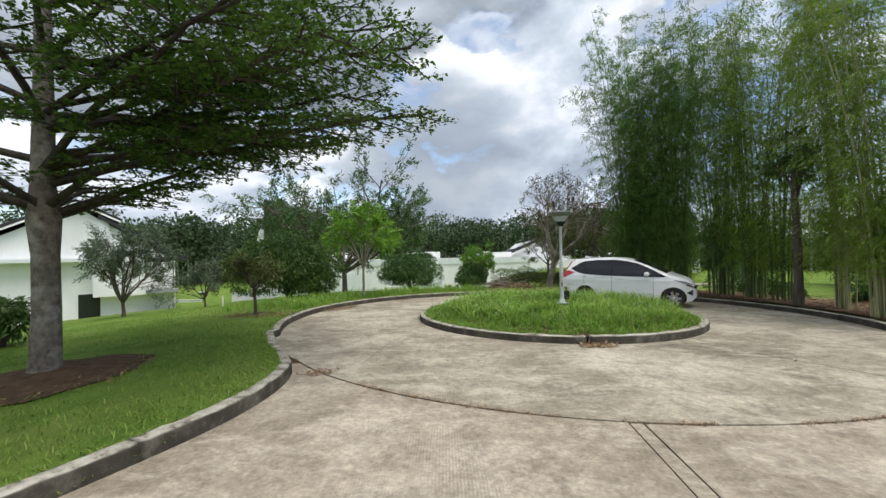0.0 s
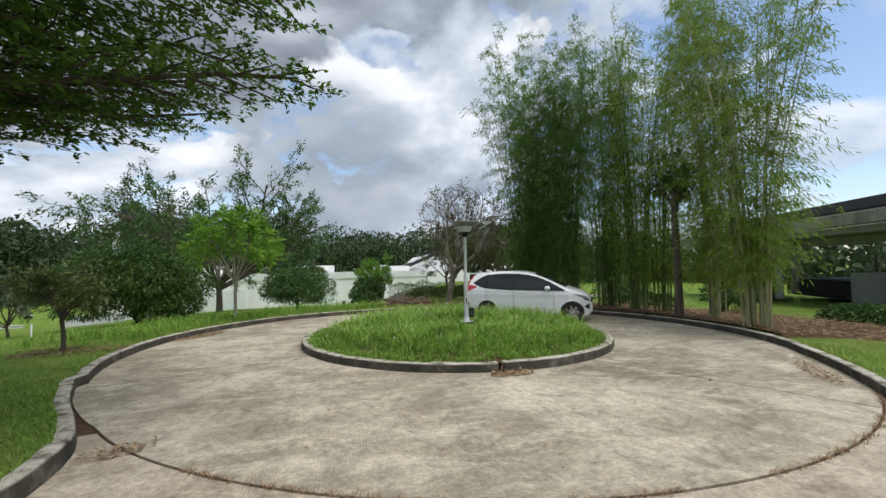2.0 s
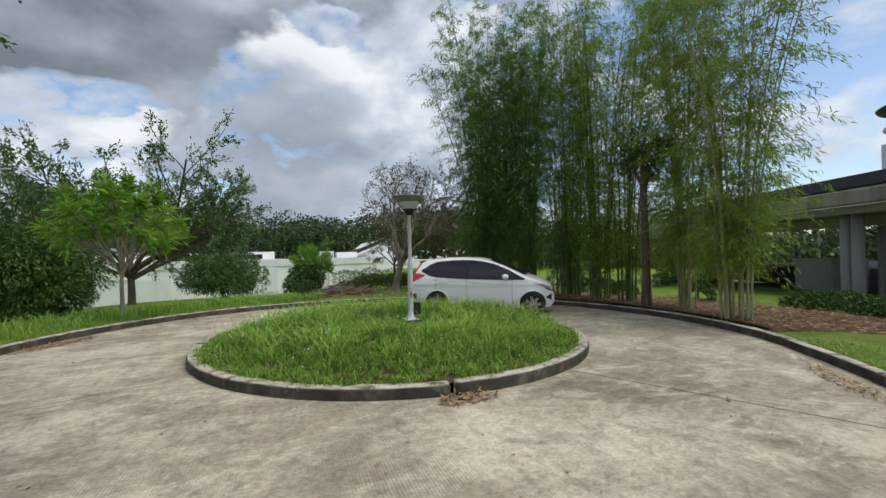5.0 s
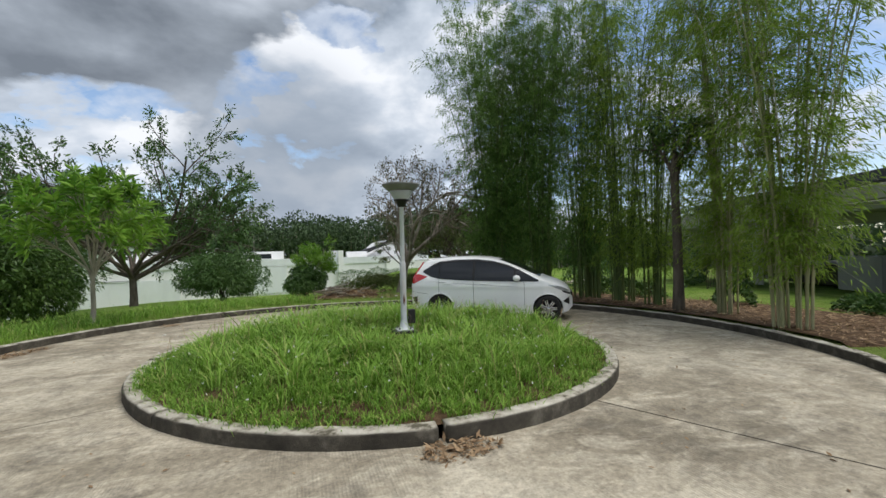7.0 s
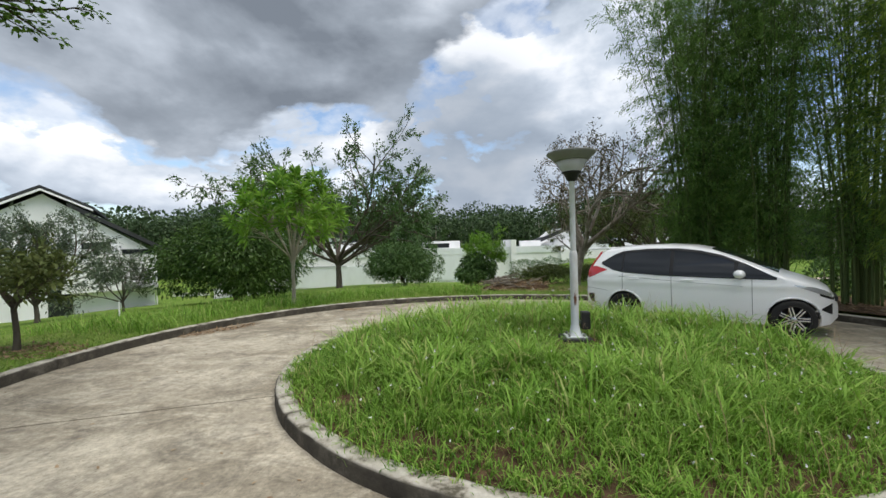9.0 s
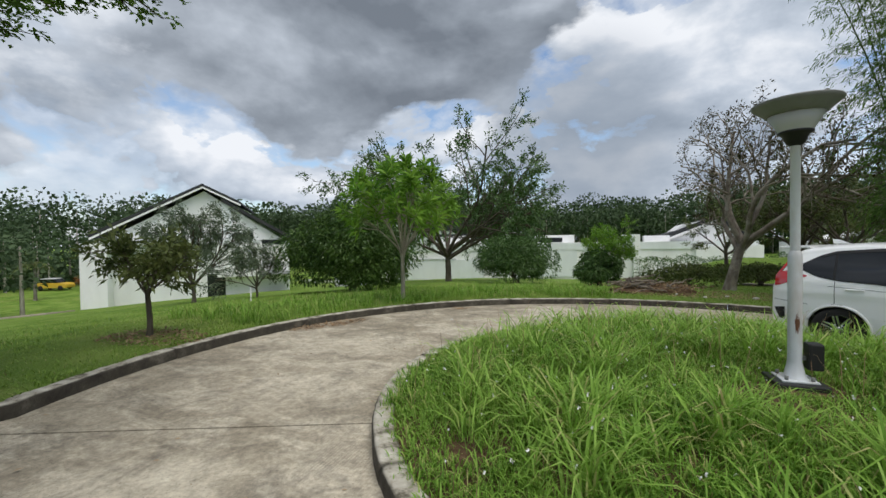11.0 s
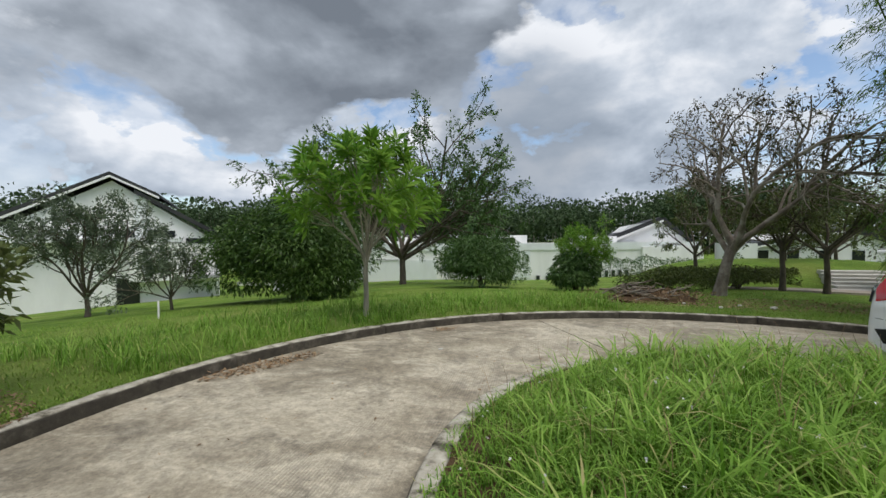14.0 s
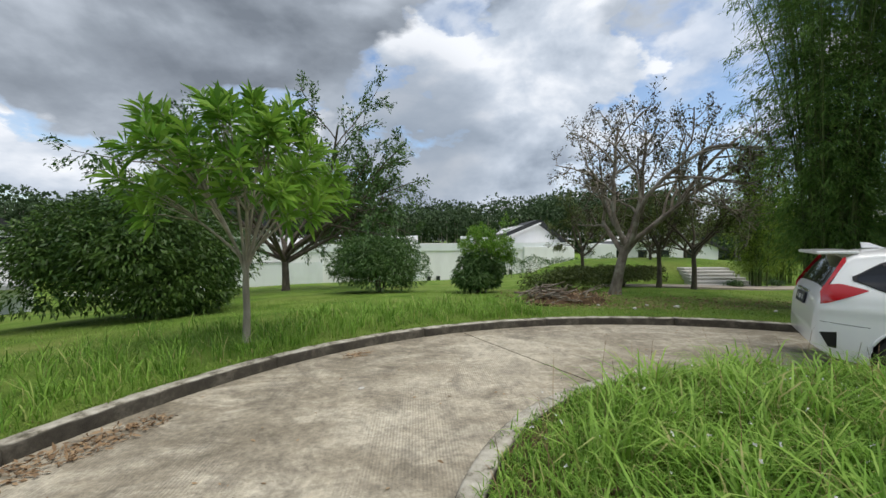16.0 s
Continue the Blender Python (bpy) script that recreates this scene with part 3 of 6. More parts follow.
def kerb_piece(line, parent, rng, height=KERB_H, width=KERB_W, lean=0.0):
    """One cast kerb stone swept along a line; the body stands on the line's left."""
    line = np.asarray(line, float)
    tan = unit(np.gradient(line, axis=0))
    nor = np.stack([-tan[:, 1], tan[:, 0]], -1)
    prof = np.array([(0.0, -0.12), (0.0, height - 0.03), (0.012, height - 0.008), (0.035, height), (width - 0.03, height), (width - 0.008, height - 0.01), (width, height - 0.035), (width, -0.12)])
    dz, do = rng.uniform(-0.008, 0.008), rng.uniform(-0.008, 0.008)
    n, m = len(line), len(prof)
    V = np.empty((n, m, 3))
    for i in range(n):
        for j, (o, z) in enumerate(prof):
            chip = noise.noise((line[i, 0] * 5, line[i, 1] * 5, j * 0.7)) * 0.008 + noise.noise((line[i, 0] * 17, line[i, 1] * 17, j)) * 0.005
            x, y = line[i] + nor[i] * (o + do + chip)
            V[i, j] = x, y, road_z(x, y) + z + dz + (chip if z > 0 else 0)
    i, j = np.meshgrid(np.arange(n - 1), np.arange(m - 1), indexing="ij")
    F = np.stack([i * m + j, (i + 1) * m + j, (i + 1) * m + j + 1, i * m + j + 1], -1).reshape(-1, 4)
    ends = [np.array([np.arange(m)]), np.array([np.arange(m)[::-1] + (n - 1) * m])]
    me = raw_mesh("kerb", V.reshape(-1, 3), [F] + ends)
    bm = bmesh.new()
    bm.from_mesh(me)
    bmesh.ops.recalc_face_normals(bm, faces=bm.faces)
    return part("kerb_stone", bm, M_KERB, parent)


def cut_line(line, cuts, gap=0.012, step=0.08):
    """Pieces of a line between cuts, by length, each resampled."""
    seg = np.hypot(*np.diff(line, axis=0).T)
    s = np.concatenate([[0], np.cumsum(seg)])
    for a, b in zip(cuts[:-1], cuts[1:]):
        t = np.linspace(a + gap / 2, b - gap / 2, max(3, int((b - a) / step)))
        yield np.stack([np.interp(t, s, line[:, 0]), np.interp(t, s, line[:, 1])], -1)


def kerbs():
    rng = np.random.default_rng(4)
    outer = thing("kerb", "concrete road kerb with pale mottled top and dark sides", "kerb", kind="structure")
    total = np.hypot(*np.diff(EDGE, axis=0).T).sum()
    # a joint falls where the entrance kerb meets the circle's kerb
    k = np.argmin(np.hypot(*(EDGE - [-1.93, 5.3]).T))
    s0 = np.hypot(*np.diff(EDGE[: k + 1], axis=0).T).sum()
    cuts = sorted({round(s0 + 2.35 * i, 3) for i in range(-9, 25) if 0 < s0 + 2.35 * i < total} | {0.0, round(total, 3)})
    for piece in cut_line(EDGE, cuts):
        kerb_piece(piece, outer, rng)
    inner = thing("island_kerb", "concrete kerb ring round the grass island, pale mottled top, dark sides", "kerb", kind="structure")
    a0 = -94.5
    ring = np.array([ring_point(R_ISLAND, t) for t in np.linspace(a0, a0 + 360, 200)])[:, :]
    length = 2 * math.pi * R_ISLAND
    cut = [0.03, 2.6, 5.2, 7.7, 10.3, 12.9, 15.4, 17.9, length - 0.03]
    for piece in cut_line(ring, cut, 0.008):
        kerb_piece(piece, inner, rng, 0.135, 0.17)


kerbs()


def island_z(x, y):
    r = np.hypot(np.asarray(x) - CX, np.asarray(y) - CY) / (R_ISLAND - 0.1)
    return road_z(np.asarray(x), np.asarray(y)) + 0.10 + 0.22 * np.clip(1 - r * r, 0, 1)


def island():
    rr, na = np.linspace(0, R_ISLAND - 0.08, 14), 64
    ang = np.linspace(0, 2 * np.pi, na, endpoint=False)
    X, Y = CX + np.outer(np.cos(ang), rr), CY + np.outer(np.sin(ang), rr)
    Z = island_z(X, Y) + 0.02 * np.sin(X * 3.1) * np.cos(Y * 2.7)
    m = len(rr)
    i, j = np.meshgrid(np.arange(na), np.arange(m - 1), indexing="ij")
    i2 = (i + 1) % na
    F = np.stack([i * m + j, i * m + j + 1, i2 * m + j + 1, i2 * m + j], -1).reshape(-1, 4)
    tagged(solo("island_ground", smooth(raw_mesh("island", np.stack([X, Y, Z], -1).reshape(-1, 3), F)), M_SOIL, "", "", kind="structure"), "mounded soil of the round island under long grass", "ground")


island()


def blades(P, H, W, rng, lean=0.5, curl=0.6):
    """Bent grass blades of three joints, as one mesh."""
    n = len(P)
    a = rng.uniform(0, 2 * np.pi, n)
    D = np.stack([np.cos(a), np.sin(a), np.zeros(n)], -1)
    S = np.stack([-np.sin(a), np.cos(a), np.zeros(n)], -1)
    H, W = np.broadcast_to(H, (n,))[:, None], np.broadcast_to(W, (n,))[:, None]
    l = rng.uniform(0.1, lean, n)[:, None]
    c = rng.uniform(0.2, curl, n)[:, None]
    up = np.array([[0, 0, 1.0]])
    p1 = P + up * H * 0.45 + D * H * l * 0.35
    p2 = P + up * H * (0.85 - 0.25 * c) + D * H * (l * 0.8 + c * 0.25)
    p3 = P + up * H * (1.0 - 0.55 * c) + D * H * (l * 1.1 + c * 0.65)
    V = np.stack([P - S * W * 0.4, P + S * W * 0.4, p1 + S * W * 0.5, p1 - S * W * 0.5, p2 + S * W * 0.35, p2 - S * W * 0.35, p3], 1).reshape(-1, 3)
    b = np.arange(n)[:, None] * 7
    return raw_mesh("blades", V, [b + [[0, 1, 2, 3]], b + [[3, 2, 4, 5]], b + [[5, 4, 6]]])


def disc(n, r0, r1, rng):
    r, a = np.sqrt(rng.uniform(r0 * r0, r1 * r1, n)), rng.uniform(0, 2 * np.pi, n)
    return CX + r * np.cos(a), CY + r * np.sin(a)


def tufts(X, Y, Z, per, radius, rng):
    """Blades gathered in tufts."""
    n = len(X)
    x = np.repeat(X, per) + rng.normal(0, radius, n * per)
    y = np.repeat(Y, per) + rng.normal(0, radius, n * per)
    return np.stack([x, y, np.repeat(Z, per)], -1)


def island_grass():
    rng = np.random.default_rng(7)
    x, y = disc(6200, 0, R_ISLAND - 0.12, rng)
    lamp = np.hypot(x - 2.87, y - 9.9)
    x, y = x[lamp > 0.28], y[lamp > 0.28]
    big = np.array([noise.noise((a * 0.8, b * 0.8, 5)) for a, b in zip(x, y)])
    P = tufts(x, y, island_z(x, y) - 0.01, 13, 0.045, rng)
    edge = np.clip((R_ISLAND - 0.15 - np.hypot(x - CX, y - CY)) / 0.5, 0.5, 1) * np.clip(np.hypot(x - 2.8, y - 9.6) / 1.1, 0.3, 1)
    H = np.repeat(edge * (0.20 + 0.13 * big) * rng.uniform(0.7, 1.3, len(x)), 13) * rng.uniform(0.55, 1.15, len(P))
    solo("long_grass", blades(P, H, rng.uniform(0.005, 0.0115, len(P)), rng, 0.7, 0.8), M_GRASS_LONG, "tall unmown bright green grass covering the island", "grass", kind="stuff")
    x, y = disc(230, 0.3, R_ISLAND - 0.6, rng)
    lamp = np.hypot(x - 2.8, y - 9.6)
    x, y = x[lamp > 0.8], y[lamp > 0.8]
    P = tufts(x, y, island_z(x, y), 26, 0.05, rng)
    H = np.repeat(rng.uniform(0.28, 0.50, len(x)), 26) * rng.uniform(0.6, 1.1, len(P))
    solo("broad_grass", blades(P, H, rng.uniform(0.008, 0.017, len(P)), rng, 0.9, 0.9), M_GRASS_BROAD, "clumps of broad-bladed grass on the island", "grass", kind="stuff")
    # tiny white flower heads and thin seed stalks above the grass
    x, y = disc(420, 0.2, R_ISLAND - 0.25, rng)
    P = np.stack([x, y, island_z(x, y) + rng.uniform(0.12, 0.30, len(x))], -1)
    solo("grass_flowers", leaves(np.repeat(P, 3, axis=0), rng.normal(0, 1, (3 * len(P), 3)), 0.016, 0.012, rng, 0, 1.0), M_WHITE, "tiny white flower heads scattered in the island grass", "flowers", kind="stuff")
    x, y = disc(260, 0.3, R_ISLAND - 0.2, rng)
    P = np.stack([x, y, island_z(x, y)], -1)
    solo("seed_stalks", blades(P, rng.uniform(0.35, 0.62, len(P)), 0.004, rng, 0.3, 0.5), M_LITTER, "thin dry seed stalks standing above the grass", "grass", kind="stuff")


island_grass()


def edge_scatter(n, d0, d1, rng, ymin=-3.0, power=1.0):
    """Places on the lawn within d0 to d1 of the road's edge."""
    seg = np.hypot(*np.diff(EDGE, axis=0).T)
    s = np.concatenate([[0], np.cumsum(seg)])
    t = rng.uniform(0, s[-1], n)
    B = np.stack([np.interp(t, s, EDGE[:, 0]), np.interp(t, s, EDGE[:, 1])], -1)
    o = unit(B - [CX, CY])
    q = B + o * (d0 + (d1 - d0) * rng.uniform(0, 1, n)[:, None] ** power)
    return q[q[:, 1] > ymin]


def lawn_grass():
    rng = np.random.default_rng(9)
    q = edge_scatter(160000, KERB_W - 0.02, 9.0, rng, -2.0, 1.5)
    bald = np.array([noise.noise((a * 0.5, b * 0.5, 8)) for a, b in q])
    q = q[bald + rng.uniform(-0.3, 0.3, len(q)) > -0.35]
    az = np.degrees(np.arctan2(q[:, 1] - CY, q[:, 0] - CX))
    bed = (az > -31) & (az < 53) & (np.hypot(q[:, 0] - CX, q[:, 1] - CY) < R_ROAD + 3.5)
    q = q[~bed | (rng.uniform(0, 1, len(q)) < 0.08)]
    P = np.stack([q[:, 0], q[:, 1], lawn_z(q[:, 0], q[:, 1]) - 0.01], -1)
    solo("lawn_grass", blades(P, rng.uniform(0.03, 0.085, len(P)), rng.uniform(0.006, 0.012, len(P)), rng, 1.0, 0.9), M_GRASS, "short green grass blades of the roadside lawn", "grass", kind="stuff")
    # a band of longer grass behind the kerb where the lawn is left unmown
    q = edge_scatter(3600, 0.25, 3.2, rng, 8.0, 1.3)
    az = np.degrees(np.arctan2(q[:, 1] - CY, q[:, 0] - CX)) % 360
    q = q[(az > 97) & (az < 172)]
    P = tufts(q[:, 0], q[:, 1], lawn_z(q[:, 0], q[:, 1]) - 0.01, 14, 0.06, rng)
    H = np.repeat(rng.uniform(0.16, 0.42, len(q)), 14) * rng.uniform(0.5, 1.1, len(P))
    solo("verge_grass", blades(P, H, rng.uniform(0.006, 0.013, len(P)), rng, 0.6, 0.7), M_GRASS_LONG, "long bright grass left standing behind the kerb", "grass", kind="stuff")


lawn_grass()


def joint_grass():
    """Thin grass and straw rooted in the curved joint of the road."""
    r2 = np.random.default_rng(12)
    a = np.radians(r2.uniform(228, 306, 520))
    keep = np.array([noise.noise((v * 9, 0, 0)) for v in a]) > -0.1
    a = a[keep]
    r = np.array([joint_r(v) for v in np.degrees(a)]) + 0.013 + r2.normal(0, 0.014, len(a))
    x, y = CX + r * np.cos(a), CY + r * np.sin(a)
    P = tufts(x, y, road_z(x, y) - 0.01, 5, 0.012, r2)
    solo("joint_grass", blades(P, r2.uniform(0.015, 0.05, len(P)), 0.005, r2, 1.2, 0.9), M_LITTER, "short dry grass and straw growing in the road joint", "grass", kind="stuff")


joint_grass()

# ---- trees ----


def gz(x, y):
    return float(lawn_z(x, y))


def limb_parts(t, lines, marks, sides, bark):
    """Each main limb with its twigs is one part."""
    for a, b in zip(marks, marks[1:] + [len(lines)]):
        if b > a:
            part("limb", tubes(lines[a:b], sides), bark, t)


def canopy_tree():
    """The broad tiered shade tree on the lawn by the entrance."""
    rng = np.random.default_rng(21)
    x, y = -5.05, 5.2
    t = thing("shade_tree", "large shade tree with layered small-leaved branches, on the lawn", "tree", (x, y, gz(x, y) - 0.05))
    trunk = [((0, 0, 0), 0.215), ((0.01, 0, 0.2), 0.165), ((0.02, 0.01, 0.9), 0.145), ((0.0, 0.02, 1.6), 0.14), ((0.0, 0, 2.05), 0.175), ((-0.03, 0.02, 2.5), 0.13), ((-0.02, 0.02, 3.4), 0.11), ((0, 0, 5.0), 0.08), ((0.05, 0, 7.3), 0.02)]
    # height of the fork, bearing in degrees, reach, height of the tip
    tiers = [(2.05, 75, 2.4, 2.95), (2.1, 150, 3.0, 2.9), (2.2, -85, 2.8, 3.2), (2.2, 230, 3.2, 2.9), (2.1, 30, 2.2, 2.95), (2.15, 115, 2.4, 2.85), (2.2, -20, 2.6, 3.0),
             (2.5, -1, 5.4, 3.42), (2.6, 27, 4.2, 3.5), (2.7, -32, 4.2, 3.75), (2.8, 100, 3.6, 3.7), (2.8, 190, 3.8, 3.6), (2.9, 53, 4.5, 3.95), (2.7, 12, 4.3, 3.5), (2.7, -14, 4.6, 3.6),
             (3.2, -6, 5.3, 4.05), (3.3, 38, 4.5, 4.15), (3.3, -58, 4.0, 4.3), (3.5, 135, 4.0, 4.4), (3.5, 240, 3.8, 4.4), (3.2, 17, 4.7, 3.95), (3.4, -22, 4.8, 4.3), (3.3, 66, 4.3, 4.2), (3.5, 5, 5.0, 4.3), (3.4, 84, 3.8, 4.3),
             (4.0, 10, 5.0, 4.8), (4.1, -25, 4.8, 5.0), (4.2, 75, 4.2, 5.0), (4.2, 170, 4.0, 5.0), (4.1, 44, 4.5, 4.8), (4.3, 110, 3.8, 5.1), (4.3, -50, 4.2, 5.1),
             (4.8, -3, 4.7, 5.6), (4.9, 33, 4.4, 5.6), (4.9, -60, 4.0, 5.7), (5.0, 110, 3.8, 5.7), (5.6, -15, 3.9, 6.3), (5.7, 50, 3.6, 6.4), (5.8, 150, 3.3, 6.5), (5.6, 20, 3.8, 6.3), (6.3, 10, 2.6, 7.1), (6.3, 110, 2.5, 7.1), (6.3, -100, 2.5, 7.1)]
    part("trunk", tubes([(np.array([p for p, _ in trunk]), np.array([r for _, r in trunk]))], 14), M_BARK, t)
    LP, LD = [], []

    def spray(p, d, reach, radius, level, lines):
        """A flat spray: side shoots leave left and right in one level plane."""
        n = 6 - 2 * level
        u = np.linspace(0, 1, n + 1)
        flat = unit(np.array([d[0], d[1], 0.0]))
        side = np.array([-flat[1], flat[0], 0.0])
        bend = rng.normal(0, 0.07)
        pts = p + np.outer(u * reach, d) + np.outer(u ** 2 * reach * bend, side) - np.outer(u ** 2 * reach * 0.05, [0, 0, 1]) + rng.normal(0, 0.012 * reach, (n + 1, 3)) * u[:, None]
        lines.append((pts, radius * np.linspace(1, 0.3, n + 1)))
        if level == 2:
            k = int(reach * 24) + 4
            f = rng.uniform(0.05, 1.0, k)
            LP.append(np.stack([np.interp(f, u, pts[:, i]) for i in range(3)], -1) + rng.normal(0, 0.018, (k, 3)))
            LD.append(d + np.outer(rng.choice([-1, 1], k), side) + rng.normal(0, 0.3, (k, 3)))
            return
        count = max(4, int(reach / (0.21 if level == 0 else 0.15)))
        first = 0.2 if level == 0 else 0.1
        for k in range(count):
            f = first + (1 - first) * (k + rng.uniform(0.2, 0.8)) / count
            q = np.array([np.interp(f, u, pts[:, i]) for i in range(3)])
            turn = radians(rng.uniform(38, 62)) * (-1) ** k
            e = flat * math.cos(turn) + side * math.sin(turn) + np.array([0, 0, rng.normal(0.03, 0.09)])
            spray(q, unit(e), (0.27 if level == 0 else 0.36) * reach * (1.10 - 0.75 * f) * rng.uniform(0.7, 1.25) + 0.10, radius * (0.30 if level == 0 else 0.35), level + 1, lines)

    for z, az, reach, tip in tiers:
        a, reach = radians(az), reach * (0.91 if -40 < az < 45 else 0.97)
        rise = (tip - z + 0.05 * reach) / reach
        lines = []
        spray(np.array([0, 0, z]), np.array([math.cos(a), math.sin(a), rise]), reach, 0.075 - z * 0.006, 0, lines)
        # limbs are coloured darker than the trunk for the shade within the crown
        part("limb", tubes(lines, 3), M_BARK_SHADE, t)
    P, D = np.concatenate(LP), np.concatenate(LD)
    P, D = np.repeat(P, 2, axis=0) + rng.normal(0, 0.02, (2 * len(P), 3)), np.repeat(D, 2, axis=0) + rng.normal(0, 0.35, (2 * len(P), 3))
    part("crown", leaves(P, D, rng.uniform(0.05, 0.09, len(P)), rng.uniform(0.028, 0.044, len(P)), rng, 0.1, 1.4), M_LEAF_CANOPY, t)
    # bare earth ring with dry leaves
    bm = bmesh.new()
    bmesh.ops.create_circle(bm, cap_ends=True, segments=40, radius=1.05)
    for v in bm.verts:
        k = 1 + 0.2 * noise.noise((v.co.x * 2, v.co.y * 2, 1))
        v.co.x, v.co.y = v.co.x * k, v.co.y * k
    bmesh.ops.poke(bm, faces=bm.faces)
    for v in bm.verts:
        v.co.z = gz(x + v.co.x, y + v.co.y) - gz(x, y) + (0.14 if v.co.length < 0.3 else 0.015)
    solo("bare_soil", bm, M_SOIL, "ring of bare brown soil round the tree's foot", "soil", (x, y, gz(x, y)), kind="structure")


def litter(name, x, y, rx, ry, n, rng, zf, label, size=(0.03, 0.08), rz=0.0):
    a, r = rng.uniform(0, 2 * np.pi, n), np.sqrt(rng.uniform(0, 1, n))
    u, v = rx * r * np.cos(a), ry * r * np.sin(a)
    c, s = math.cos(rz), math.sin(rz)
    X, Y = x + u * c - v * s, y + u * s + v * c
    Z = np.array([zf(p, q) for p, q in zip(X, Y)]) + rng.uniform(0.003, 0.035, n)
    D = rng.normal(0, 1, (n, 3)) * [1, 1, 0.25]
    L = rng.uniform(*size, n)
    solo(name, leaves(np.stack([X, Y, Z], -1), D, L, L * 0.35, rng, 0.0, 1.5), M_LITTER, label, "leaf litter", kind="stuff")


def bamboo(x, y, culms, height, n_leaves, rng, spread=0.35, fan=0.10, leaf=None, culm=None, label="", bare=0.12, lean=(0, 0)):
    z = gz(x, y) if math.hypot(x - CX, y - CY) > R_ROAD else float(road_z(x, y))
    t = thing("bamboo_clump", label or "tall feathery green bamboo clump behind the kerb", "bamboo", (x, y, z - 0.03), group="bamboo along the road")
    lines, tips = [], []
    for k in range(culms):
        a, r = rng.uniform(0, 2 * np.pi), spread * math.sqrt(rng.uniform(0, 1))
        p = np.array([r * math.cos(a), r * math.sin(a), 0])
        h = height * rng.uniform(0.72, 1.05)
        out = np.array([math.cos(a), math.sin(a), 0]) * fan * rng.uniform(0.3, 1.6) + np.array([lean[0], lean[1], 0])
        s = np.linspace(0, 1, 11)
        pts = p + np.outer(s * h, [0, 0, 1]) + np.outer(s ** 1.9 * h, out) - np.outer(np.clip(s - 0.7, 0, 1) ** 2 * h * 0.35, [0, 0, 1])
        part("culm", tubes([(pts, 0.024 * rng.uniform(0.7, 1.25) * (1.02 - s * 0.85))], 6), culm or M_CULM, t)
        for b in range(38):
            f = bare + (1 - bare) * (b + rng.uniform(0, 1)) / 38
            q = np.array([np.interp(f, s, pts[:, i]) for i in range(3)])
            ba = rng.uniform(0, 2 * np.pi)
            bl = rng.uniform(0.4, 1.15) * (0.55 + 0.6 * math.sin(math.pi * min(f * 1.05, 1)))
            bd = np.array([math.cos(ba), math.sin(ba), rng.uniform(0.2, 1.0)])
            u = np.linspace(0, 1, 5)
            bp = q + np.outer(u * bl, bd) - np.outer(u ** 2 * bl * 0.75, [0, 0, 1])
            tips.append((bp, np.gradient(bp, axis=0)))
            lines.append((bp[::2], np.array([0.006, 0.004, 0.002])))
    part("twig", tubes(lines, 3), culm or M_CULM, t)["kind"] = "stuff"
    P, D = along(tips, int(n_leaves * 2.2), 0.06, rng, 0.05)
    D = unit(D) + rng.normal(0, 0.55, D.shape) - [0, 0, 0.5]
    part("foliage", leaves(P, D, rng.uniform(0.09, 0.18, len(P)), rng.uniform(0.014, 0.025, len(P)), rng, 0.15, 0.5), leaf or M_LEAF_BAMBOO, t)
    return t


def bush(x, y, rx, ry, h, n_leaves, rng, leaf, label, L=(0.10, 0.18), W=0.33, stems=9, base=0.12, name="bush", lumps=26, bark=None, z=None):
    """A rounded bush: stems that fan out, and leaves set on many lumps of uneven size."""
    t = thing(name, label, "bush", (x, y, (gz(x, y) if z is None else z) - 0.04))
    lines = []
    C, Rr = [], []
    for k in range(lumps):
        a, el = rng.uniform(0, 2 * np.pi), rng.uniform(-0.75, 1.45)
        r = rng.uniform(0.45, 0.80)
        C.append([rx * r * math.cos(el) * math.cos(a), ry * r * math.cos(el) * math.sin(a), h * (0.46 + 0.40 * r * math.sin(el) * 1.2)])
        Rr.append(rng.uniform(0.24, 0.42))
    C, Rr = np.array(C), np.array(Rr)
    for k in range(stems):
        c = C[k % lumps] * [0.9, 0.9, 1.0]
        s = np.linspace(0, 1, 6)[:, None]
        p0 = np.array([rng.uniform(-0.12, 0.12), rng.uniform(-0.12, 0.12), 0])
        pts = p0 + (c - p0) * np.concatenate([s ** 1.3, s ** 1.3, s ** 0.8], 1) + rng.normal(0, 0.03, (6, 3)) * s
        part("stem", tubes([(pts, 0.035 * np.linspace(1, 0.3, 6))], 6), bark or M_BARK_DARK, t)
    k = rng.integers(0, lumps, n_leaves)
    d = unit(rng.normal(0, 1, (n_leaves, 3)))
    rad = rng.uniform(0.55, 1.06, n_leaves) ** 0.6
    P = C[k] + d * (Rr[k] * rad)[:, None] * [rx, ry, h * 0.55]
    P[:, 2] = np.maximum(P[:, 2], base + rng.uniform(0, 0.1, n_leaves))
    D = d * [1, 1, 0.6] + rng.normal(0, 0.45, d.shape) - [0, 0, 0.3]
    ll = rng.uniform(*L, n_leaves)
    part("foliage", leaves(P, D, ll, ll * W, rng, 0.2, 0.7), leaf, t)
    return t


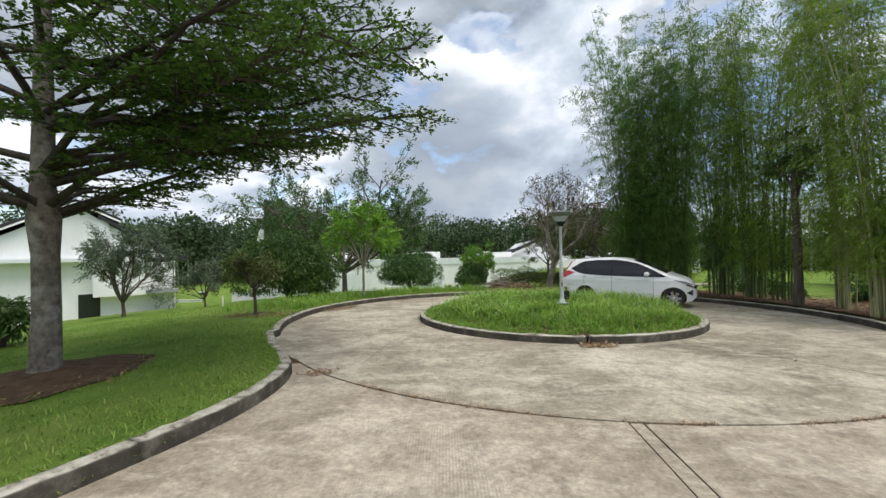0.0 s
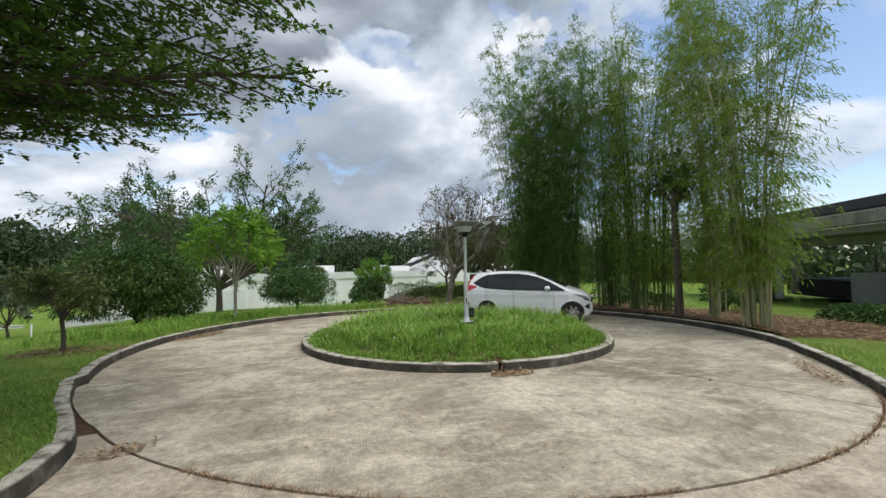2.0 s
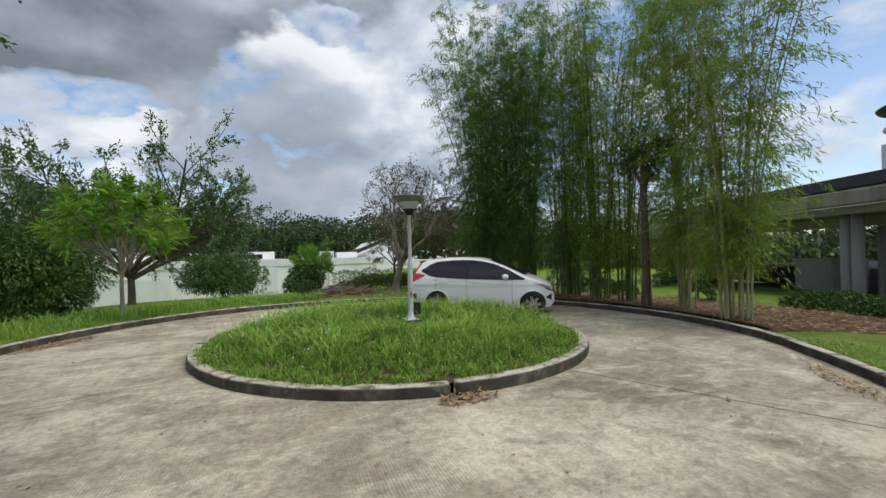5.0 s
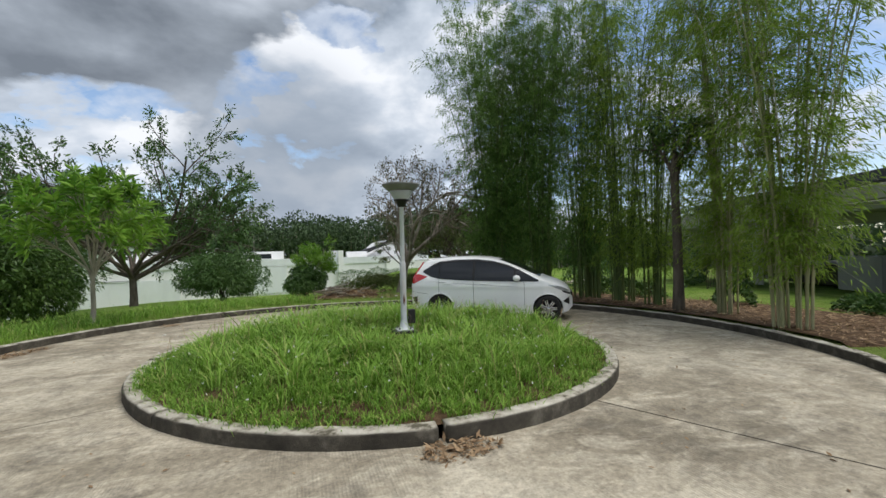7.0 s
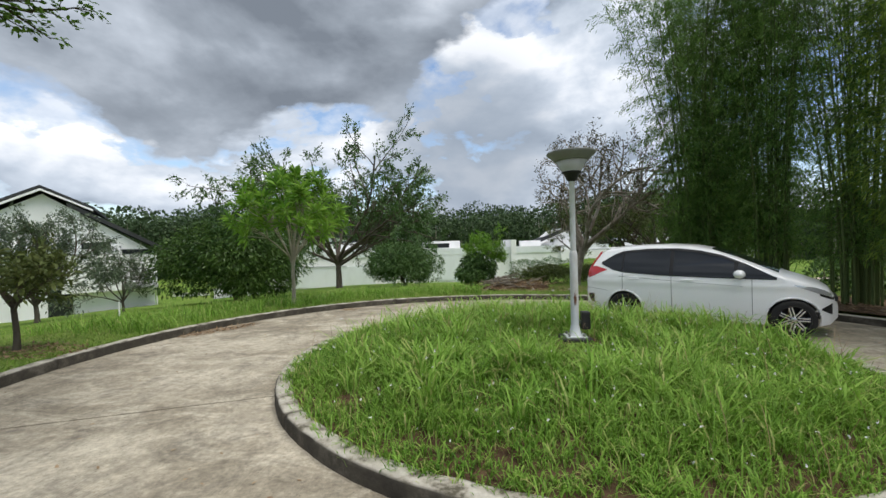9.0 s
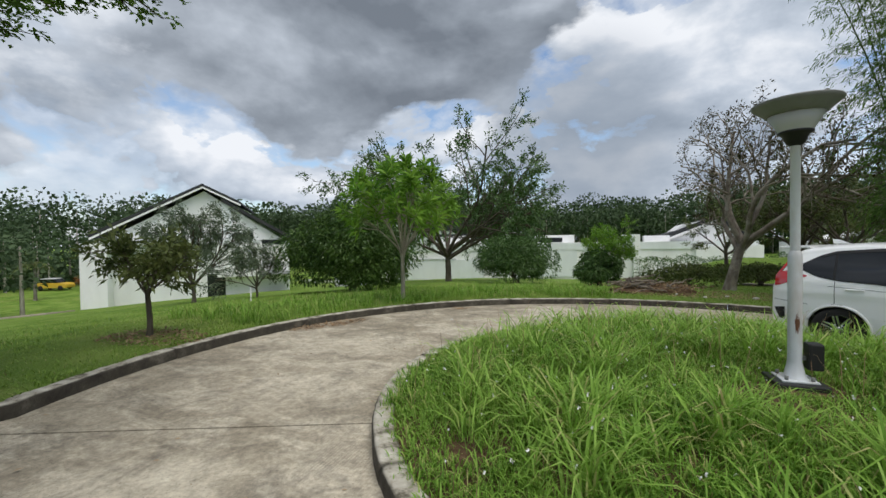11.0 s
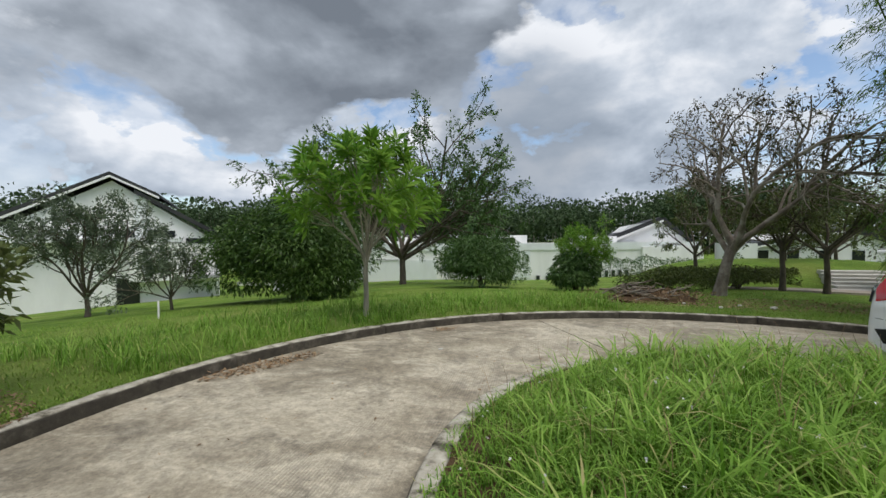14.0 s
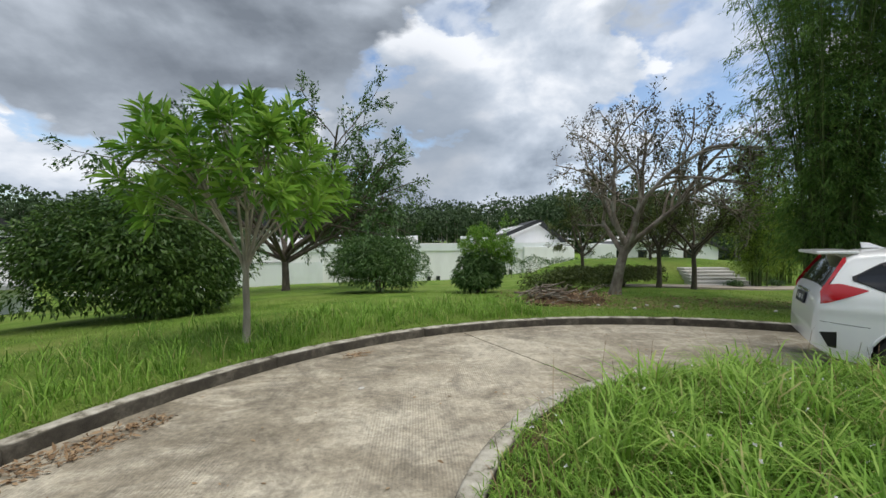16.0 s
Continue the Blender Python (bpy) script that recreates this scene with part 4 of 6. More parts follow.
def rosette_tree(x, y, rng):
    """The young tree with long bright leaves in rosettes."""
    t = thing("young_tree", "young tree with whorls of long glossy bright green leaves", "tree", (x, y, gz(x, y) - 0.04))
    trunk = np.array([(0, 0, 0), (0.015, 0, 0.45), (0, 0.01, 0.85), (0.02, 0, 1.15)])
    part("trunk", tubes([(trunk, np.array([0.055, 0.046, 0.042, 0.036]))], 10), M_BARK_PALE, t)
    P, D = [], []
    for k in range(14):
        a0 = k * 2.4
        c0 = 1 - (k + 0.5) / 14 * 1.24
        fork = np.array([0.55 * math.cos(math.asin(c0)) * math.cos(a0), 0.55 * math.cos(math.asin(c0)) * math.sin(a0), 1.75 + 0.55 * c0])
        p0, s = np.array([0.01, 0, 0.82 + 0.022 * k]), np.linspace(0, 1, 6)[:, None]
        lines = [(p0 + (fork - p0) * np.concatenate([s ** 1.2, s ** 1.2, s ** 0.9], 1), 0.022 * np.linspace(1, 0.7, 6))]
        for m in range(9):
            # shoots end on and inside a broad dome
            a = a0 + rng.uniform(-0.6, 0.6)
            e = math.asin(max(-0.36, min(0.99, c0 + rng.uniform(-0.16, 0.16))))
            r = rng.uniform(0.82, 1.04) if m < 6 else rng.uniform(0.5, 0.78)
            end = np.array([1.34 * r * math.cos(e) * math.cos(a), 1.34 * r * math.cos(e) * math.sin(a), 2.12 + 1.26 * r * math.sin(e) + rng.normal(0, 0.06)])
            pts = fork + (end - fork) * np.concatenate([s, s, s ** 0.8], 1) + rng.normal(0, 0.015, (6, 3)) * s
            lines.append((pts, 0.012 * np.linspace(1, 0.5, 6)))
            d = unit(unit(pts[-1] - pts[-2]) + [0, 0, 0.6])
            for i in range(21):
                b = i * 2.4
                side = unit(np.cross(d, [math.cos(b), math.sin(b), 0.1]))
                P.append(pts[-1] - d * 0.009 * i)
                D.append(d * (1.15 - 0.06 * i + rng.normal(0, 0.12)) + side * rng.uniform(0.7, 1.1))
        part("limb", tubes(lines, 5), M_BARK_PALE, t)
    P, D = np.array(P), np.array(D)
    L = rng.uniform(0.18, 0.33, len(P))
    part("crown", leaves(P, D, L, L * 0.24, rng, 0.14, 1.0), M_LEAF_BRIGHT, t)


def plain_tree(name, x, y, label, trunk_h, trunk_r, limbs, limb_len, spec, n_leaves, L, W, leaf, bark, rng, rise=(0.5, 1.1), spread=0.05, droop=0.15, lean=(0, 0), z=None, first=0.1):
    t = thing(name, label, "tree", (x, y, (gz(x, y) if z is None else z) - 0.05))
    s = np.linspace(0, 1, 6)
    pts = np.stack([lean[0] * s ** 1.5 + 0.02 * np.sin(s * 5), lean[1] * s ** 1.5, trunk_h * s], -1)
    lines, tips = [(pts, trunk_r * np.array([1.35, 1.05, 0.95, 0.9, 0.85, 0.7]))], []
    marks = []
    for k in range(limbs):
        marks.append(len(lines))
        a, e = k * 2.4 + rng.uniform(-0.4, 0.4), rng.uniform(*rise)
        f = 0.72 + 0.28 * (k + 1) / limbs
        q = np.array([np.interp(f, s, pts[:, i]) for i in range(3)])
        grow(q, (math.cos(a) * math.cos(e), math.sin(a) * math.cos(e), math.sin(e)), limb_len * rng.uniform(0.8, 1.15), trunk_r * 0.55, 0, spec, rng, lines, tips)
    part("trunk", tubes(lines[:1], 10), bark, t)
    limb_parts(t, lines, marks, 5, bark)
    P, D = along(tips, n_leaves, spread, rng, first)
    D = unit(D) + rng.normal(0, 0.6, D.shape)
    ll = rng.uniform(*L, n_leaves)
    part("crown", leaves(P, D, ll, ll * W, rng, droop, 0.8), leaf, t)
    return t


canopy_tree()
rng = np.random.default_rng(33)
BAMBOO = [
    (8.0, 17.2, 34, 11.6, 35000, M_LEAF_BAMBOO, M_CULM, 0.5, 0.15),
    (9.05, 15.9, 28, 10.4, 22000, M_LEAF_BAMBOO, M_CULM, 0.4, 0.09),
    (9.75, 14.4, 26, 10.4, 19000, M_LEAF_BAMBOO, M_CULM, 0.4, 0.09),
    (9.2, 17.9, 22, 11.0, 20000, M_LEAF_BAMBOO, M_CULM, 0.4, 0.12),
    (9.75, 12.9, 22, 9.6, 13000, M_LEAF_BAMBOO_Y, M_CULM, 0.32, 0.09),
    (9.75, 11.9, 14, 8.6, 7000, M_LEAF_BAMBOO_Y, M_CULM, 0.25, 0.10),
    (9.85, 10.1, 20, 9.8, 12500, M_LEAF_BAMBOO_Y, M_CULM_Y, 0.24, 0.085),
    (9.2, 8.5, 20, 9.6, 19000, M_LEAF_BAMBOO_Y, M_CULM_Y, 0.26, 0.14),
]
for x, y, culms, h, n, lf, cu, sp, fan in BAMBOO:
    bamboo(x, y, culms, h, int(n * 0.74), rng, sp, fan, lf, cu, "tall yellow-green bamboo clump behind the kerb, leaves coloured paler as if sunlit" if lf is M_LEAF_BAMBOO_Y else "tall dense dark green bamboo clump behind the kerb")
bamboo(12.5, 24.1, 18, 6.0, 9000, rng, 0.3, 0.09, M_LEAF_BAMBOO_Y, M_CULM, "short yellow-green bamboo clump by the steps")
bamboo(15.3, 26.0, 12, 4.6, 5000, rng, 0.3, 0.09, M_LEAF_BAMBOO_Y, M_CULM, "short yellow-green bamboo clump by the steps")
rosette_tree(-2.90, 14.85, rng)
bush(-7.45, 19.9, 2.7, 2.3, 3.25, 42000, rng, M_LEAF_DARK, "broad dark green leafy bush on the lawn", (0.10, 0.18), 0.34, 14, 0.1, lumps=70)
bush(-2.06, 25.4, 2.0, 1.9, 2.5, 22000, rng, M_LEAF_MANGO, "dense rounded green mango bush on the lawn", (0.11, 0.19), 0.26, 8, 0.1, lumps=44)
bush(1.65, 23.6, 1.05, 1.0, 1.5, 6500, rng, M_LEAF_MANGO, "small loose green bush on the lawn", (0.12, 0.2), 0.3, 8, 0.1)
SPEC = [(5, 0.55, 40, 0.3, 0.02, 0.09), (4, 0.5, 42, 0.25, 0.0, 0.1), (0, 0, 0, 0, 0.0, 0.1)]
plain_tree("small_tree", 1.95, 24.2, "slender light green young tree on the lawn", 0.8, 0.04, 9, 1.45, SPEC, 8500, (0.08, 0.14), 0.3, M_LEAF_BRIGHT, M_BARK_PALE, rng, (0.8, 1.3))
FLAT = [(7, 0.55, 42, 0.25, 0.02, 0.08), (6, 0.5, 45, 0.2, 0.02, 0.09), (0, 0, 0, 0, 0.0, 0.1)]
plain_tree("spreading_tree", -7.75, 32.1, "sparse spreading tree with fine feathery leaves and bare twigs", 2.4, 0.20, 15, 7.3, FLAT, 34000, (0.14, 0.28), 0.38, M_LEAF_MANGO, M_BARK_DARK, rng, (0.40, 0.88), 0.12, first=0.3, z=-1.5)
FRANG = [(6, 0.55, 50, 0.3, 0.02, 0.17), (5, 0.52, 50, 0.25, 0.03, 0.18), (5, 0.5, 48, 0.25, 0.04, 0.15), (0, 0, 0, 0, 0.04, 0.14)]
plain_tree("bare_tree", 5.45, 21.3, "gnarled half-bare tree with crooked pale limbs and few brown leaves", 1.6, 0.155, 7, 3.9, FRANG, 7500, (0.06, 0.14), 0.4, M_LEAF_BROWN, M_BARK_RED, rng, (0.68, 1.35), 0.05, lean=(0.4, 0))
for x, y, h, n in ((8.2, 23.5, 1.6, 4600), (9.1, 22.9, 1.5, 4400), (7.0, 27.5, 1.7, 4600), (11.4, 29.5, 1.7, 4600), (14.3, 31.0, 1.9, 5200)):
    plain_tree("slender_tree", x, y, "small dark tree with a thin open crown", h, 0.085, 7, 2.0, SPEC, n, (0.08, 0.16), 0.33, M_LEAF_OLIVE, M_BARK_DARK, rng, (0.35, 1.1), 0.06)
plain_tree("sapling", -4.62, 10.05, "young tree with dull green leaves and a dark thin trunk", 0.78, 0.038, 8, 0.66, SPEC, 2400, (0.07, 0.14), 0.35, M_LEAF_OLIVE, M_BARK_DARK, rng, (0.3, 1.2), 0.05)
plain_tree("fruit_tree", -14.75, 18.9, "open fruit tree with greyish green leaves", 0.8, 0.08, 10, 2.7, SPEC, 14000, (0.09, 0.17), 0.3, M_LEAF_GREY, M_BARK_DARK, rng, (0.45, 1.25), 0.08)
plain_tree("fruit_tree", -10.56, 18.15, "low fruit tree with greyish green leaves", 0.5, 0.045, 8, 1.3, SPEC, 3600, (0.09, 0.16), 0.3, M_LEAF_GREY, M_BARK_DARK, rng, (0.5, 1.25), 0.07)
bush(-8.9, 8.2, 0.8, 0.8, 1.1, 2600, rng, M_LEAF_DARK, "low dark green bush on the lawn", (0.09, 0.16), 0.35, 6)
litter("leaf_litter", -4.9, 5.2, 1.1, 0.9, 900, rng, gz, "dry brown fallen leaves round the tree's foot")
litter("leaf_litter", -4.5, 10.0, 0.9, 0.5, 1100, rng, gz, "dry brown fallen leaves under the sapling")
bush(4.4, 22.6, 1.7, 0.8, 0.95, 4200, rng, M_LEAF_OLIVE, "straggly olive green scrub behind the brush pile", (0.07, 0.14), 0.35, 10)
bush(7.2, 24.4, 1.5, 0.9, 1.0, 4200, rng, M_LEAF_OLIVE, "low olive green shrub beside the bare tree", (0.07, 0.14), 0.35, 9)
bush(11.3, 23.7, 0.35, 0.35, 0.4, 700, rng, M_LEAF_MANGO, "small clipped green shrub at the foot of the steps", (0.04, 0.08), 0.5, 4)
bush(13.3, 24.2, 0.35, 0.35, 0.4, 700, rng, M_LEAF_MANGO, "small clipped green shrub at the foot of the steps", (0.04, 0.08), 0.5, 4)

# ---- the lamp on the island ----


def garden_lamp(x, y):
    z = float(island_z(x, y))
    t = thing("garden_lamp", "grey painted garden lamp post with a dish-shaped hood", "lamp", (x, y, z))
    part("base_block", boxes(((-0.17, -0.17, -0.1), (0.17, 0.17, 0.04)), bevel=0.012), M_BLACK, t, "dark concrete footing")
    part("base_plate", boxes(((-0.12, -0.12, 0.04), (0.12, 0.12, 0.055)), bevel=0.004), M_POLE, t)
    for a in range(4):
        ob = part("bolt", lathe([(0, 0.055), (0.014, 0.055), (0.014, 0.085), (0, 0.088)], 8), M_CAP, t)
        ob.location = (0.085 * (-1) ** a, 0.085 * (-1) ** (a // 2), 0)
    part("flange", lathe([(0.085, 0.055), (0.07, 0.075), (0.052, 0.16), (0.05, 0.18)], 20), M_POLE, t)
    part("lower_pole", lathe([(0.047, 0.05), (0.047, 1.02), (0.044, 1.05), (0.033, 1.07)], 20), M_POLE, t)
    part("upper_pole", lathe([(0.033, 1.05), (0.033, 1.92), (0.05, 1.93)], 20), M_POLE, t)
    angles = np.linspace(-1.95, -1.25, 13)
    V = []
    for k, a in enumerate(angles):
        taper = math.sin(math.pi * (k + 0.4) / 12.8)
        mid, tall = 0.50 + 0.02 * math.sin(k * 2.1), 0.085 * taper ** 0.7 * (0.7 + 0.3 * math.sin(k * 4.7))
        V += [(0.0485 * math.cos(a), 0.0485 * math.sin(a), mid - tall * 1.3), (0.0485 * math.cos(a), 0.0485 * math.sin(a), mid + tall)]
    part("rust_stain", raw_mesh("rust", np.array(V), np.array([(2 * i, 2 * i + 2, 2 * i + 3, 2 * i + 1) for i in range(12)])), M_RUST, t, "brown rust stain")
    part("collar", lathe([(0.036, 1.90), (0.062, 1.92), (0.085, 1.985), (0.115, 2.0), (0.115, 2.015), (0, 2.015)], 28), M_BLACK, t, "black cast collar")
    part("diffuser", lathe([(0.11, 2.015), (0.128, 2.05), (0.185, 2.145), (0.178, 2.145), (0.12, 2.055), (0.1, 2.025)], 32), M_LAMPGLASS, t, "frosted cone-shaped glass")
    part("hood", lathe([(0.176, 2.142), (0.19, 2.14), (0.215, 2.165), (0.27, 2.212), (0.29, 2.232), (0.286, 2.242), (0.25, 2.25), (0.12, 2.268), (0, 2.275)], 36), M_CAP, t, "weathered dark grey dish hood")
    part("bulb", lathe([(0, 2.03), (0.02, 2.03), (0.035, 2.1), (0.03, 2.15), (0, 2.17)], 12), M_WHITE, t)
    part("control_box", boxes(((0.07, -0.06, 0.13), (0.17, 0.05, 0.34)), bevel=0.012), M_BLACK, t, "black weatherproof box")
    part("bracket", boxes(((0.04, -0.015, 0.2), (0.075, 0.015, 0.23))), M_CAP, t)
    return t


garden_lamp(2.87, 10.0)

# ---- the car ----
TOP_X = [-0.80, -0.785, -0.76, -0.72, -0.66, -0.58, -0.50, -0.42, -0.2, 0.2, 0.7, 1.1, 1.45, 1.8, 2.15, 2.42, 2.68, 2.85, 2.96, 3.03, 3.07]
TOP_Z = [0.60, 0.80, 0.93, 1.03, 1.13, 1.27, 1.40, 1.455, 1.485, 1.518, 1.525, 1.50, 1.43, 1.30, 1.14, 1.01, 0.925, 0.85, 0.77, 0.65, 0.52]
HALF_X = [-0.80, -0.76, -0.66, -0.45, 0.0, 0.6, 2.0, 2.45, 2.70, 2.86, 2.97, 3.07]
HALF_Y = [0.66, 0.745, 0.79, 0.825, 0.845, 0.845, 0.845, 0.82, 0.72, 0.59, 0.45, 0.22]


def car_top(x):
    return float(np.interp(x, TOP_X, TOP_Z))


def car_half(x):
    return float(np.interp(x, HALF_X, HALF_Y))


def car_floor(x):
    return float(np.interp(x, [-0.8, -0.6, -0.3, 2.75, 2.97, 3.07], [0.36, 0.24, 0.19, 0.17, 0.2, 0.30]))


def car_side(x, z):
    """Half width of the body at a length x and height z."""
    w = car_half(x)
    tuck = max(0.0, (0.46 - z) / 0.3)
    crease = 0.012 * math.exp(-((z - 0.80) / 0.05) ** 2)
    return w - 0.05 * tuck ** 2 - 0.30 * max(0.0, (z - 0.93) / 0.6) ** 1.25 - 0.02 * abs(z - 0.6) + crease


def car_skin(x, f):
    """The body's skin: f from 0 at the sill to 1 at the roof's middle."""
    zb, zt = car_floor(x), car_top(x)
    shoulder = zt - min(0.09, (zt - zb) * 0.3)
    if f < 0.7:
        z = zb + (shoulder - zb) * f / 0.7
        return car_side(x, z), z
    a = (f - 0.7) / 0.3
    y0 = car_side(x, shoulder)
    ang = a * math.pi / 2
    return y0 * (max(0.0, math.cos(ang)) ** 0.75), shoulder + (zt - shoulder) * max(0.0, math.sin(ang)) ** 0.8


def car_patch(side, x0, x1, low, high, off, nx=10, nz=5):
    """A piece of the side, between two lines (x to z), on one side (1 or -1), set proud by off."""
    V, F = [], []
    for sgn in (side,):
        b = len(V)
        for i in range(nx + 1):
            x = x0 + (x1 - x0) * i / nx
            lo, hi = low(x), high(x)
            for j in range(nz + 1):
                z = lo + (hi - lo) * j / nz
                V.append((x, sgn * (car_side(x, z) + off), z))
        for i in range(nx):
            for j in range(nz):
                q = [b + i * (nz + 1) + j, b + (i + 1) * (nz + 1) + j, b + (i + 1) * (nz + 1) + j + 1, b + i * (nz + 1) + j + 1]
                F.append(q if sgn < 0 else q[::-1])
    return smooth(raw_mesh("patch", np.array(V), np.array(F)))


def line_of(*pts):
    xs, zs = zip(*pts)
    return lambda x: float(np.interp(x, xs, zs))


def car_cross(x0, x1, y_share, off, nx=10, ny=12, lift=0.0):
    """A piece of the upper skin across the car, such as a windscreen."""
    V = []
    for i in range(nx + 1):
        x = x0 + (x1 - x0) * i / nx
        for j in range(ny + 1):
            v = -1 + 2 * j / ny
            f = 1 - abs(v) * y_share
            y, z = car_skin(x, f)
            V.append((x, math.copysign(y, v), z + off))
    i, j = np.meshgrid(np.arange(nx), np.arange(ny), indexing="ij")
    m = ny + 1
    F = np.stack([i * m + j, (i + 1) * m + j, (i + 1) * m + j + 1, i * m + j + 1], -1).reshape(-1, 4)
    return smooth(raw_mesh("cross", np.array(V), F))


def wheel(t, x, y, side):
    w = thing("wheel", "", "")
    w.parent = t
    for key in ("label", "category"):
        if key in w:
            del w[key]
    w.matrix_basis = pose(x, y, 0.298, -90 * side, 0, 11)
    part("tyre", lathe([(0.205, -0.085), (0.262, -0.092), (0.289, -0.075), (0.297, -0.03), (0.297, 0.03), (0.289, 0.075), (0.262, 0.092), (0.205, 0.085)], 36), M_TYRE, w)
    part("rim", lathe([(0.205, -0.085), (0.205, 0.08), (0.213, 0.088), (0.208, 0.092), (0.195, 0.08), (0.18, 0.0), (0.0, 0.0)], 36), M_RIMDARK, w)
    for k in range(7):
        bm = bmesh.new()
        for q in (-0.02, 0.02):
            box(bm, (0.03, q - 0.009, 0.045), (0.202, q + 0.009 + 0.006, 0.078), 0.003)
        ob = part("spoke", bm, M_RIM, w)
        ob.rotation_euler = (0, 0, k * 2 * math.pi / 7)
    part("hub_cap", lathe([(0.045, 0.05), (0.045, 0.078), (0.03, 0.085), (0, 0.085)], 16), M_RIM, w)
    return w


def car(x, y, z, rz):
    t = thing("parked_car", "white compact hatchback parked along the kerb, dark tinted windows", "car", (x, y, z), rz)
    xs = np.unique(np.concatenate([np.linspace(-0.8, -0.4, 22), np.linspace(-0.4, 2.9, 118), np.linspace(2.9, 3.07, 14)]))
    fs = np.concatenate([np.linspace(0, 0.7, 30), np.linspace(0.7, 1.0, 10)[1:]])
    V, m = [], 2 * len(fs) - 1
    for a in xs:
        half = [car_skin(a, f) for f in fs]
        V += [(a, -p, q) for p, q in half] + [(a, p, q) for p, q in half[-2::-1]]
    V = np.array(V)
    F, wells = [], ((0.0, 0.335), (2.53, 0.335))
    for i in range(len(xs) - 1):
        for j in range(m - 1):
            q = [i * m + j, (i + 1) * m + j, (i + 1) * m + j + 1, i * m + j + 1]
            c = V[q].mean(0)
            if abs(c[1]) > 0.5 and any(math.hypot(c[0] - wx, c[2] - 0.30) < wr for wx, wr in wells):
                continue
            F.append(q)
    ends = [np.array([np.arange(m)]), np.array([np.arange(m)[::-1] + (len(xs) - 1) * m])]
    part("body", smooth(raw_mesh("body", V, [np.array(F)] + ends)), M_CAR, t)
    part("underbody", boxes(((-0.6, -0.62, 0.17), (2.72, 0.62, 0.5)), bevel=0.05), M_BLACK, t)
    for wx, wr in wells:
        for sgn in (1, -1):
            pts = [(wx + (wr + 0.004) * math.cos(a), wr * math.sin(a) + 0.30) for a in np.linspace(-0.35, math.pi + 0.35, 30)]
            arch = np.array([(px, sgn * (car_side(px, pz) + 0.001), pz) for px, pz in pts])
            part("wheel_arch", tubes([(arch, np.full(30, 0.017))], 6), M_CAR, t)
            V2 = np.array([(px, sgn * s, pz) for px, pz in pts for s in (0.5, car_side(px, pz) - 0.004)])
            part("wheel_well", raw_mesh("well", V2, np.array([(2 * i, 2 * i + 1, 2 * i + 3, 2 * i + 2) for i in range(29)])), M_BLACK, t)
    for wx in (0.0, 2.53):
        for sgn in (1, -1):
            wheel(t, wx, sgn * 0.745, sgn)
    belt = line_of((-0.45, 1.15), (-0.22, 1.04), (0.0, 0.995), (0.6, 0.96), (1.5, 0.935), (2.32, 0.93))
    upper = line_of((-0.45, 1.17), (-0.22, 1.32), (-0.05, 1.385), (0.4, 1.425), (0.9, 1.425), (1.25, 1.385), (1.6, 1.30), (1.95, 1.15), (2.32, 0.945))
    for side in (1, -1):
        part("window_trim", car_patch(side, -0.46, 2.34, lambda a: belt(a) - 0.014, lambda a: upper(a) + 0.014, 0.007, 56, 9), M_BLACK, t)
    for side in (1, -1):
        part("quarter_window", car_patch(side, -0.42, -0.05, belt, upper, 0.011, 10, 9), M_CARGLASS, t)
    for side in (1, -1):
        part("rear_door_window", car_patch(side, -0.02, 0.80, belt, upper, 0.011, 14, 9), M_CARGLASS, t)
    for side in (1, -1):
        part("front_door_window", car_patch(side, 0.86, 1.78, belt, upper, 0.011, 14, 9), M_CARGLASS, t)
    for side in (1, -1):
        part("front_quarter_window", car_patch(side, 1.83, 2.30, belt, upper, 0.011, 10, 9), M_CARGLASS, t)
    for side in (1, -1):
        part("rain_visor", car_patch(side, -0.2, 1.85, lambda a: upper(a) - 0.028, lambda a: upper(a) + 0.012, 0.016, 30, 2), M_BLACK, t)
    part("windscreen", car_cross(1.42, 2.36, 0.15, 0.004), M_CARGLASS, t)
    part("rear_window", car_cross(-0.70, -0.50, 0.27, 0.006), M_CARGLASS, t)
    for a, lo, hi in ((0.83, 0.26, 0.95), (2.02, 0.33, 0.93), (-0.03, 0.66, 0.97)):
        for side in (1, -1):
            part("door_seam", car_patch(side, a - 0.004, a + 0.004, lambda v, lo=lo: lo, lambda v, hi=hi: hi, 0.0015, 1, 12), M_CARSEAM, t)
    for side in (1, -1):
        part("sill_seam", car_patch(side, 0.33, 2.15, lambda v: 0.255, lambda v: 0.262, 0.0015, 20, 1), M_CARSEAM, t)
    # dark strip painting the shade line of the body crease; no gap there
    for side in (1, -1):
        part("crease", car_patch(side, -0.1, 1.9, line_of((-0.1, 0.90), (1.9, 0.79)), line_of((-0.1, 0.907), (1.9, 0.793)), 0.0015, 20, 1), M_CARSEAM, t)
    for a in (0.08, 0.98):
        for sgn in (1, -1):
            yy = sgn * (car_side(a + 0.08, 0.87) + 0.018)
            part("door_handle", boxes(((a, yy - 0.012, 0.857), (a + 0.2, yy + 0.012, 0.885)), bevel=0.009), M_CAR, t)
    for side in (1, -1):
        part("tail_light", car_patch(side, -0.735, -0.34, line_of((-0.735, 0.86), (-0.66, 0.88), (-0.34, 1.03)), line_of((-0.735, 1.0), (-0.70, 1.08), (-0.56, 1.10), (-0.34, 1.04)), 0.006, 12, 4), M_RED, t, "angular red tail lights")
